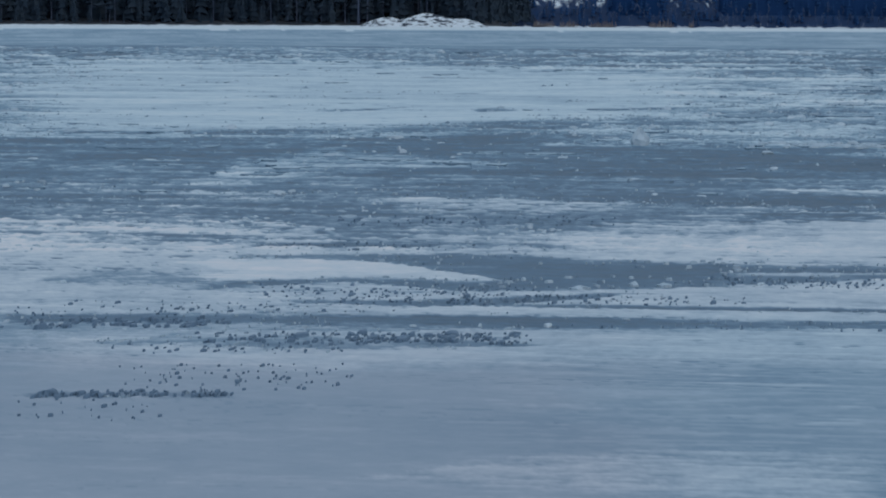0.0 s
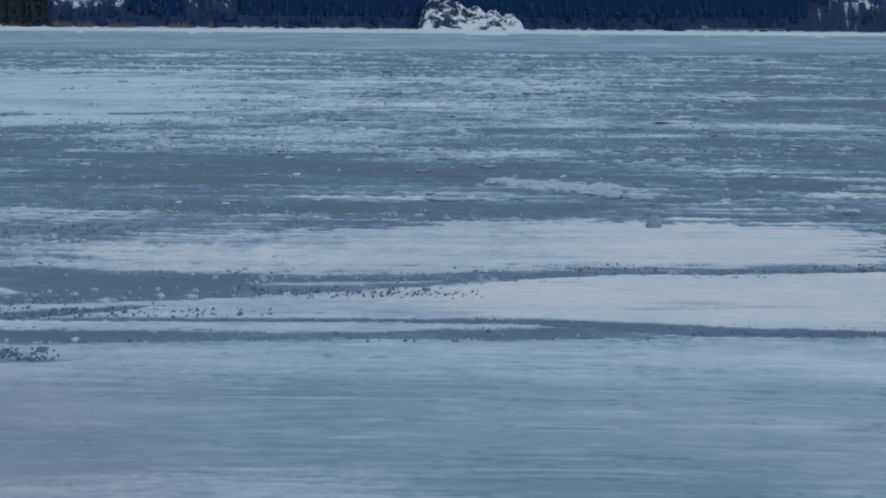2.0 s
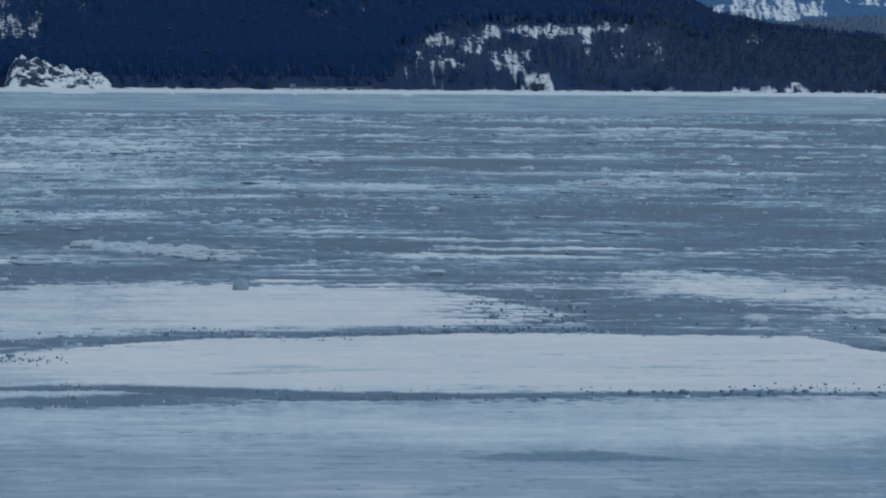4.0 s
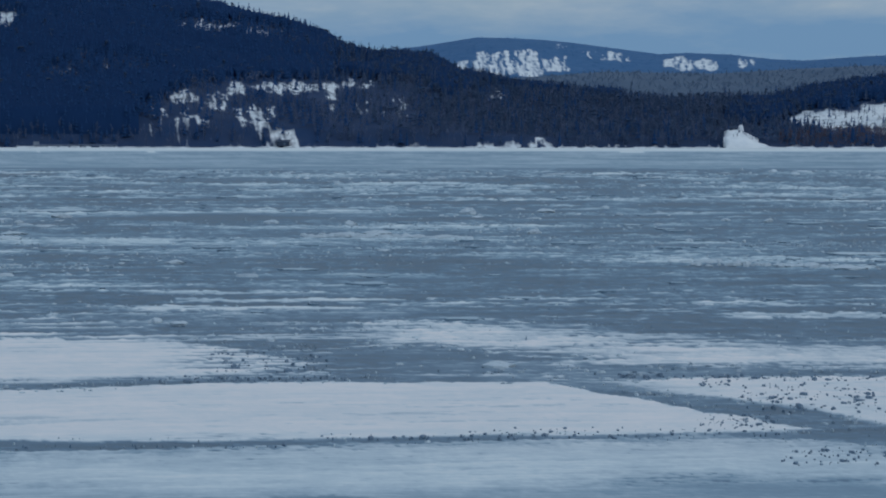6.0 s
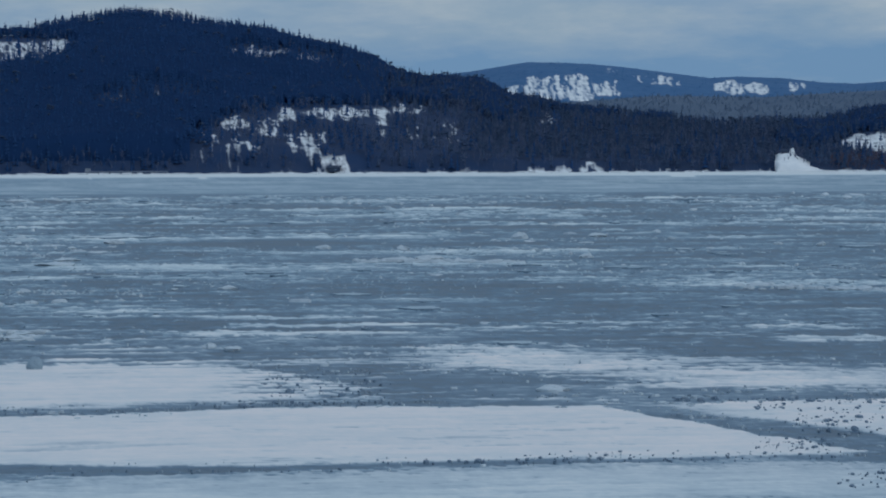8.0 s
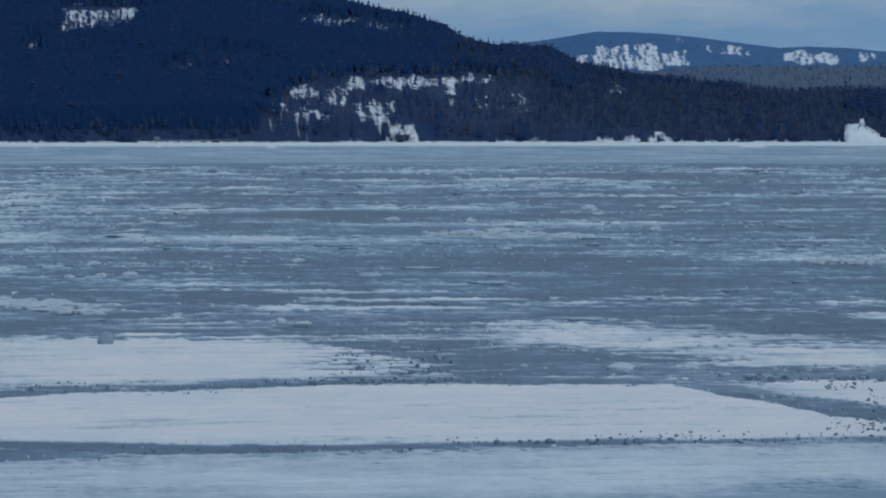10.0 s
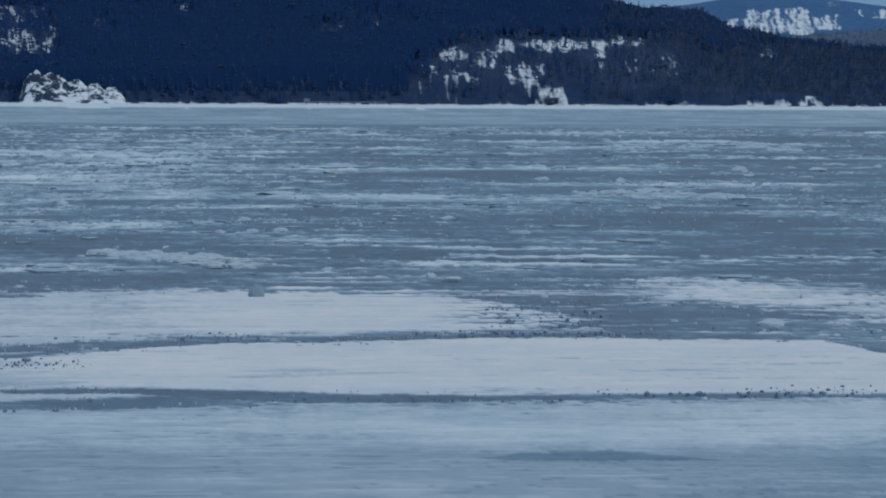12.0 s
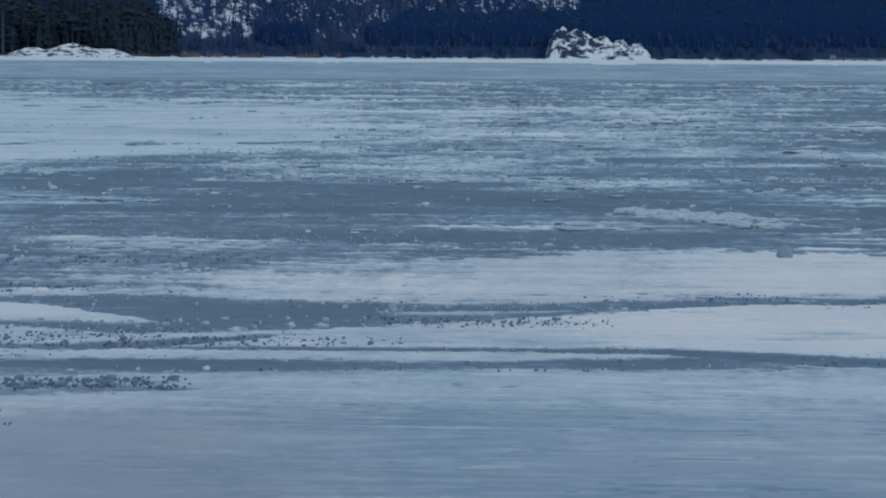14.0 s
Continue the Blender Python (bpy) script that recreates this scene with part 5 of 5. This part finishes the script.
def field_trees():
    """Dark spruces standing free below and in the snowy field."""
    for b, rise, h in ((8.93, 4.6, 7.5), (9.03, 4.2, 9.0), (9.14, 4.4, 7.0), (9.27, 4.0, 8.5), (9.38, 3.8, 9.5), (9.47, 4.6, 6.0), (10.05, 6.2, 4.5), (10.62, 6.0, 6.0), (10.74, 5.6, 7.0), (11.35, 7.0, 5.0)):
        far = SHORE + np.arange(5, 300, 2.0)
        r = float(far[np.argmin(np.abs((hill_z(b, far) - EYE) / far * 1000 - rise))])
        m = Matrix.Translation(polar(b, r, float(hill_z(b, r)) - 0.2)) @ pose(0, 0, 0, 0, 0, rng.uniform(0, 360))
        ob = copy_thing(FIRST[rng.integers(2)], m)
        tagged(ob, "dark free-standing spruce in the snowy field", "tree", "trees in the snowy field")
        ob.matrix_basis = m
        ob.scale = (h * 1.5, h * 1.5, h)


field_trees()

# ---------------------------------------------------------------- broken ice on the lake


def chunk(w, d, h, point=0.8):
    """An angular lump of ice on a flat base."""
    n = 7
    low = ring(n, 1, 0, rng.uniform(0, 6)) * (w / 2, d / 2, 1) * rng.uniform(0.7, 1.15, (n, 1))
    mid = low * (point, point, 1) * rng.uniform(0.75, 1.1, (n, 1))
    mid[:, 2] = h * rng.uniform(0.35, 0.8, n)
    top = np.array([[rng.uniform(-0.18, 0.18) * w, rng.uniform(-0.18, 0.18) * d, h]])
    low[:, 2] = -0.03
    f = []
    for i in range(n):
        j = (i + 1) % n
        f += [[i, j, n + i], [j, n + j, n + i], [n + i, n + j, 2 * n]]
    return np.vstack([low, mid, top]), np.array(f)


def worn_block(w, d, h, point=0.75, rough=0.8):
    """A larger block of ice with chipped and thawed edges."""
    n, rings = 14, 6
    turn = rng.uniform(0, 6)
    seed = int(rng.integers(1000))
    a = turn + np.arange(n) * 2 * math.pi / n
    v = []
    for k in range(rings):
        t = k / (rings - 1)
        out = (1 - t ** 2.0 * point) * (1.02 - 0.5 * rough + rough * vnoise(np.cos(a) * 2.2 + 5, np.sin(a) * 2.2 + 5 + t * 2.5, seed))
        z = h * t ** 0.85 * (1.0 - 0.5 * rough + rough * vnoise(np.cos(a) * 2.0 + 9, np.sin(a) * 2.0 + 9 + t, seed + 3)) if k else np.full(n, -0.03)
        v.append(np.stack([np.cos(a) * out * w / 2, np.sin(a) * out * d / 2, z], 1) * (0.84 if k == 0 else 1, 1, 1))
    top = v[-1].mean(0) + (0, 0, h * 0.06)
    v = np.vstack([*v, [top]])
    f = []
    for k in range(rings - 1):
        for i in range(n):
            j = (i + 1) % n
            f += [[k * n + i, k * n + j, (k + 1) * n + i], [k * n + j, (k + 1) * n + j, (k + 1) * n + i]]
    f += [[(rings - 1) * n + i, (rings - 1) * n + (i + 1) % n, rings * n] for i in range(n)]
    return v, np.array(f)


def rubble():
    """Crusts and lumps where the ice is broken, bigger farther out."""
    p = Pile()
    n = 60000
    b, near = rng.uniform(-27.5, 13.5, n), 3.0 + 32.0 * rng.random(n) ** 1.35
    r = 1000 / near
    x, y = r * np.sin(np.radians(b)), r * np.cos(np.radians(b))
    c, g, _ = cover_at(b, near, x, y)
    clump = 0.5 + 1.6 * (windblown(x, y, 3.0, 2.0, 91, 5, 0.7) - 0.5)
    keep = rng.random(n) < np.clip(g - 0.22, 0, 1) * np.clip(c * 2.2 - 0.4, 0, 1) * (1 - step(0.55, 0.7, c)) * step(0.42, 0.62, clump) * 0.9 * (1 - 0.6 * step(12.8, 13.6, near) * (1 - step(18.5, 19.5, near)))
    for xx, yy, rr in zip(x[keep], y[keep], r[keep]):
        s = rr / 5600
        w = s * min(60 if rr > 45 else 17, 9 * rng.lognormal(0.0, 0.6))
        h = s * min(9, 1.7 * rng.lognormal(0.0, 0.55))
        v, f = chunk(w, w * rng.uniform(0.8, 2.5), h)
        p.add(v + (xx, yy, -0.012), f)
    tagged(p.build("ice_rubble", RUBBLE), "scattered broken crusts and lumps of white ice on the lake", "ice rubble", kind="stuff")


rubble()


def brash():
    """Fine rough lumps all over the broken ice, a hand high near the bank and knee-high far out."""
    n = 150000
    b, near = rng.uniform(-27.4, 12.8, n), rng.uniform(2.9, 22.5, n)
    r = 1000 / near
    x, y = r * np.sin(np.radians(b)), r * np.cos(np.radians(b))
    c = cover_at(b, near, x, y)[0]
    clump = windblown(x, y, 3.4, 1.4, 301, 5, 0.72)
    keep = rng.random(n) < 0.62 * step(0.36, 0.60, clump) * step(0.20, 0.36, c) * (1 - step(0.56, 0.72, c)) * (1 - 0.8 * step(12.8, 13.6, near) * (1 - step(18.5, 19.5, near))) * (1 - step(18, 22, near))
    x, y, r = x[keep], y[keep], r[keep]
    k = len(x)
    s = r / 5600
    w = s * np.minimum(16, 5.2 * rng.lognormal(0, 0.5, k))
    d = w * rng.uniform(0.8, 2.6, k)
    h = s * np.minimum(5, 0.9 * rng.lognormal(0, 0.5, k))
    v = np.zeros((k, 5, 3))
    turn = rng.uniform(0, 6.3, k)
    for i in range(4):
        a = turn + i * math.pi / 2
        q = rng.uniform(0.7, 1.15, k) * 0.6
        v[:, i] = np.stack([x + q * w * np.cos(a), y + q * d * np.sin(a), np.full(k, -0.05)], 1)
    v[:, 4] = np.stack([x + rng.uniform(-0.3, 0.3, k) * w, y + rng.uniform(-0.1, 0.3, k) * d, h], 1)
    f = (np.arange(k) * 5)[:, None, None] + np.array([[0, 1, 4], [1, 2, 4], [2, 3, 4], [3, 0, 4]])[None]
    ob = mesh_object("brash_ice", v.reshape(-1, 3), f.reshape(-1, 3), BRASH)
    return tagged(ob, "fine rough lumps of crusted ice covering the grey lake", "ice rubble", kind="stuff")


brash()


def slabs():
    """Thin plates of snow-topped ice, lying loose with broken edges."""
    p = Pile()
    n = 5200
    b, near = rng.uniform(-27.4, 12.8, n), 3.2 + 15.5 * rng.random(n) ** 1.1
    r = 1000 / near
    x, y = r * np.sin(np.radians(b)), r * np.cos(np.radians(b))
    clump = windblown(x, y, 5.0, 1.0, 331, 4, 0.7)
    c = cover_at(b, near, x, y)[0]
    keep = rng.random(n) < 0.55 * step(0.42, 0.6, clump) * step(0.32, 0.46, c) * (1 - 0.85 * step(0.52, 0.66, c))
    for xx, yy, rr in zip(x[keep], y[keep], r[keep]):
        s = rr / 5600
        w = s * min(150, 27 * rng.lognormal(0, 0.65))
        d = min(w * rng.uniform(0.7, 1.6), rr * 0.04)
        h = s * rng.uniform(0.7, 2.2)
        k = 14
        out = 0.5 * (0.72 + 0.5 * rng.random(k))
        a = rng.uniform(0, 6.3) + np.arange(k) * 2 * math.pi / k
        rim = np.stack([np.cos(a) * out * w, np.sin(a) * out * d, np.full(k, -0.05)], 1)
        top = rim * (0.97, 0.97, 1)
        top[:, 2] = h * rng.uniform(0.75, 1.1, k) + top[:, 1] / d * s * rng.uniform(-1.0, 2.0) * 0.8
        mid = np.array([[0, 0, h * 1.05]])
        f = []
        for i in range(k):
            j = (i + 1) % k
            f += [[i, j, k + i], [j, k + j, k + i], [k + i, k + j, 2 * k]]
        p.add(np.vstack([rim, top, mid]) + (xx, yy, -0.012), np.array(f))
    tagged(p.build("ice_slabs", SLAB), "thin loose plates of snow-topped ice on the lake", "ice slabs", kind="stuff")


slabs()


def crumbs():
    """Small broken bits, pale and dark, along the brinks of the bare strips."""
    p = Pile()
    n = 240000
    b, near = rng.uniform(-27.3, 12.6, n), rng.uniform(17, 41, n)
    r = 1000 / near
    x, y = r * np.sin(np.radians(b)), r * np.cos(np.radians(b))
    brink = cover_at(b, near, x, y)[2]
    clump = windblown(x, y, 1.2, 3.0, 95, 4, 0.7)
    keep = rng.random(n) < np.clip(brink - 0.1, 0, 1) * step(0.46, 0.66, clump) * 0.19
    for bb, rr in zip(b[keep], r[keep]):
        w = rr / 5600 * min(9, rng.lognormal(1.0, 0.45))
        q = ring(4, 0.5, 0, rng.uniform(0, 6)) * (w, w * rng.uniform(1.5, 5.0), 1) * rng.uniform(0.6, 1.2, (4, 1))
        top = q * (0.6, 0.6, 1)
        top[:, 2] = w * rng.uniform(0.06, 0.26) * rng.uniform(0.6, 1.1, 4)
        q[:, 2] = -0.02
        v = np.vstack([q, top]) + np.array(polar(bb, rr, -0.004))
        p.add(v, np.array([[0, 1, 4], [1, 5, 4], [1, 2, 5], [2, 6, 5], [2, 3, 6], [3, 7, 6], [3, 0, 7], [0, 4, 7], [4, 5, 6], [4, 6, 7]]))
    # flat flakes of snow left on the bare ice
    flake = (rng.random(n) < 0.045 * step(0.15, 0.22, brink) * step(0.5, 0.62, windblown(x, y, 2.0, 1.0, 97, 4, 0.7))) & (near < 30) & ~keep
    for bb, rr in zip(b[flake], r[flake]):
        w = rr / 5600 * min(17, 9 * rng.lognormal(0, 0.55))
        v, f = chunk(w, w * rng.uniform(0.8, 2.0), rr / 5600 * rng.uniform(0.8, 2.2))
        p.add(v + np.array(polar(bb, rr, -0.006)), f)
    tagged(p.build("ice_crumbs", CRUMB), "small crumbs of snow and dark ice along the bare strips", "ice rubble", kind="stuff")


crumbs()

CLODS = []


def clods(b0, b1, far, near, count, size):
    """Dark frozen slush clods strewn over a stretch of the snow."""
    for _ in range(int(count * 2.4)):
        b = b0 + (b1 - b0) * rng.beta(1.4, 1.4)
        r = 1 / (1 / far + (1 / near - 1 / far) * rng.beta(1.6, 1.6))
        w = size * r / 5600 * min(15, rng.lognormal(1.2, 0.55))
        v, f = chunk(w * rng.uniform(0.75, 1.2), w * rng.uniform(1.5, 3.6), w * rng.uniform(0.14, 0.40))
        CLODS.append((w / r, b, r, v, f))


clods(-22.6, -16.38, 29.5, 28.4, 62, 1.8)
clods(-24.26, -19.46, 28.8, 27.5, 18, 1.6)
clods(-25.57, -21.71, 24.9, 24.4, 50, 1.5)
clods(-23.95, -19.45, 26.8, 24.8, 40, 1.0)
clods(-25.97, -22.93, 24.5, 22.9, 12, 0.9)
clods(-21.41, -15.77, 35, 32.9, 60, 1)
clods(-25.97, -18.85, 32.9, 30.9, 40, 1.0)
clods(-25.97, -21.71, 30.9, 29.9, 40, 2.0)
clods(-20.29, -14.56, 47.4, 45, 45, 1.0)
clods(-21.41, -16.29, 41.8, 39.8, 24, 0.9)
clods(-7.09, -4.45, 40.2, 39.1, 9, 0.8)
clods(-13.24, -8.53, 36.2, 34.7, 70, 1)
clods(-19.76, -12.43, 33.8, 32.4, 70, 1)
clods(-19.78, -16.34, 29.4, 28.5, 40, 1.7)
clods(-16.74, -8.03, 30.4, 30, 10, 1)
clods(-1.69, 0.88, 46, 40.7, 36, 1.2)
clods(-7.3, -4.45, 39.6, 38.6, 7, 0.8)
clods(-2.71, 1.08, 40.6, 39.4, 40, 1)
clods(0.47, 7.28, 32.5, 31.8, 26, 1.1)
clods(-5.68, 0.47, 31.4, 30.9, 10, 1)
clods(5.97, 11.73, 40.9, 39.9, 50, 1.3)
clods(7.4, 8.01, 39.9, 38.8, 8, 1.5)
clods(8.01, 11.74, 39.6, 35.2, 66, 1.4)
clods(7.41, 8.93, 35.2, 33.1, 30, 1.1)
clods(8.94, 11.76, 31.4, 29.5, 40, 1.2)
clods(3.12, 9.74, 33.2, 32.2, 26, 1.1)


def place_clods():
    """The largest lie singly, the small ones are one scatter."""
    CLODS.sort(key=lambda c: -c[0])
    for _, b, r, v, f in CLODS[:290]:
        ob = mesh_object("slush_clod", v, f, CLOD)
        ob.matrix_world = Matrix.Translation(polar(b, r, -0.005))
        tagged(ob, "dark rounded clod of wet slush frozen onto the snow", "slush clod", "slush clods on the snow")
    p = Pile()
    for _, b, r, v, f in CLODS[290:]:
        p.add(v + np.array(polar(b, r, -0.005)), f)
    tagged(p.build("slush_crumbs", CLOD), "small dark crumbs of slush frozen onto the snow", "slush crumbs", kind="stuff")


place_clods()


def solid(name, v, f, mat, parent=None):
    ob = mesh_object(name, v, f, mat)
    ob.parent = parent
    return ob


def ice_block(b, r, w, h, label, point=0.72, mat=BLOCK, rough=0.8):
    v, f = worn_block(w * 1.1, w * 0.85, h * 0.62, point, rough)
    ob = solid("ice_block", v, f, mat)
    ob.matrix_world = Matrix.Translation(polar(b, r, -0.01)) @ pose(0, 0, 0, 0, 0, -b)
    return tagged(ob, label, "ice block", "loose ice blocks")


ice_block(-14.45, 74.9, 0.38, 0.60, "pointed white ice block standing on the lake", 0.92)
ice_block(-5.55, 47.5, 0.23, 0.27, "rounded grey ice block frozen in at the snow's edge", 0.5, GREYBLOCK, 0.3)
ice_block(3.80, 42.3, 0.34, 0.08, "low flat ice block on dark ice")
ice_block(-6.51, 154, 0.49, 0.25, "upright white block of ice on the frozen lake")
ice_block(-8.85, 216, 0.85, 0.23, "small pale lump of ice on the frozen lake")
ice_block(-12.79, 126, 0.36, 0.16, "jagged little ice block among crusted snow")
ice_block(-13.97, 106, 0.34, 0.15, "low white ice block frozen onto the grey lake")
ice_block(-5.63, 70.8, 0.30, 0.09, "small pale lump of ice on the frozen lake")
ice_block(-15.5, 34.4, 0.18, 0.05, "jagged little ice block among crusted snow")
ice_block(-14.54, 34.9, 0.11, 0.06, "upright white block of ice on the frozen lake")
ice_block(-13.96, 34.9, 0.16, 0.04, "small pale lump of ice on the frozen lake")
ice_block(-12.16, 70.8, 0.28, 0.08, "jagged little ice block among crusted snow")
ice_block(-4.15, 127, 0.68, 0.23, "upright white block of ice on the frozen lake")
ice_block(3.21, 132, 0.61, 0.38, "upright white block of ice on the frozen lake")
ice_block(1.06, 115, 0.49, 0.21, "upright white block of ice on the frozen lake")
ice_block(4.39, 104, 0.37, 0.20, "upright white block of ice on the frozen lake")
ice_block(1.58, 103, 0.81, 0.17, "upright white block of ice on the frozen lake")
ice_block(-5.18, 98.8, 1.06, 0.14, "jagged little ice block among crusted snow")
ice_block(-2.09, 78, 0.42, 0.14, "upright white block of ice on the frozen lake")
ice_block(5.66, 142, 0.35, 0.20, "small pale lump of ice on the frozen lake")
ice_block(3.82, 159, 0.34, 0.17, "jagged little ice block among crusted snow")
ice_block(7.85, 121, 0.35, 0.13, "low white ice block frozen onto the grey lake")
ice_block(8.61, 120, 0.30, 0.17, "small pale lump of ice on the frozen lake")
ice_block(4.59, 136, 0.73, 0.19, "jagged little ice block among crusted snow")
ice_block(-2.43, 52.7, 0.24, 0.11, "upright white block of ice on the frozen lake")
ice_block(7.66, 79, 0.48, 0.13, "upright white block of ice on the frozen lake")
ice_block(10.09, 75.5, 0.81, 0.12, "upright white block of ice on the frozen lake")
ice_block(7.2, 95.3, 0.24, 0.15, "upright white block of ice on the frozen lake")
ice_block(-0.36, 116, 0.54, 0.21, "upright white block of ice on the frozen lake")
ice_block(4.69, 186, 0.33, 0.20, "jagged little ice block among crusted snow")
ice_block(-4.91, 118, 0.34, 0.13, "low white ice block frozen onto the grey lake")
ice_block(-5.01, 103, 0.74, 0.15, "small pale lump of ice on the frozen lake")
ice_block(-5.82, 134, 0.57, 0.19, "jagged little ice block among crusted snow")
ice_block(-6.53, 170, 0.42, 0.30, "upright white block of ice on the frozen lake")
ice_block(-2.0, 52, 0.28, 0.09, "upright white block of ice on the frozen lake")
ice_block(3.82, 42.3, 0.41, 0.09, "upright white block of ice on the frozen lake")


def pressure_ridge(b0, r0, b1, r1, count, size, label, spread=0.7):
    """Slabs and lumps pushed up along a line."""
    e = new("pressure_ridge")
    a, z = polar(b0, r0), polar(b1, r1)
    e.matrix_world = Matrix.Translation((a + z) / 2)
    for k in range(count):
        t = (k + rng.uniform(0, 1)) / count
        c = a.lerp(z, t) - (a + z) / 2 + Vector((rng.normal(0, 0.08), rng.normal(0, spread), 0))
        s = size * (0.55 + 0.9 * math.sin(math.pi * (0.12 + 0.8 * t)) * rng.uniform(0.5, 1.0)) * min(1.5, rng.lognormal(-0.2, 0.4))
        v, f = (worn_block if rng.random() < 0.5 else chunk)(s * rng.uniform(1.4, 4.2), s * rng.uniform(1.0, 2.4), s * rng.uniform(0.22, 0.62))
        ob = solid("slab", v + np.array(c), f, BLOCK, e)
    return tagged(e, label, "pressure ridge")


pressure_ridge(-8.53, 61.2, -5.6, 56.2, 150, 0.10, "ragged ridge of white ice slabs pushed up on the lake")
pressure_ridge(-12.3, 76.0, -8.8, 74.5, 90, 0.08, "long low ridge of snow-covered ice slabs")
pressure_ridge(0.2, 101.0, 3.2, 99.0, 80, 0.12, "low ridge of broken white ice across grey ice")
pressure_ridge(6.9, 79.2, 10.6, 76.0, 80, 0.09, "low ridge of broken white ice across grey ice")


def snow_heap(b, r, z, w, h, label):
    v, f = worn_block(w, w, h, 0.5)
    ob = solid("snow_heap", v, f, DRIFT)
    ob.matrix_world = Matrix.Translation(polar(b, r, z))
    return tagged(ob, label, "snow heap")


snow_heap(8.07, 1811, 8.2, 3.0, 4.0, "small white heap of snow beside the dark cabin")
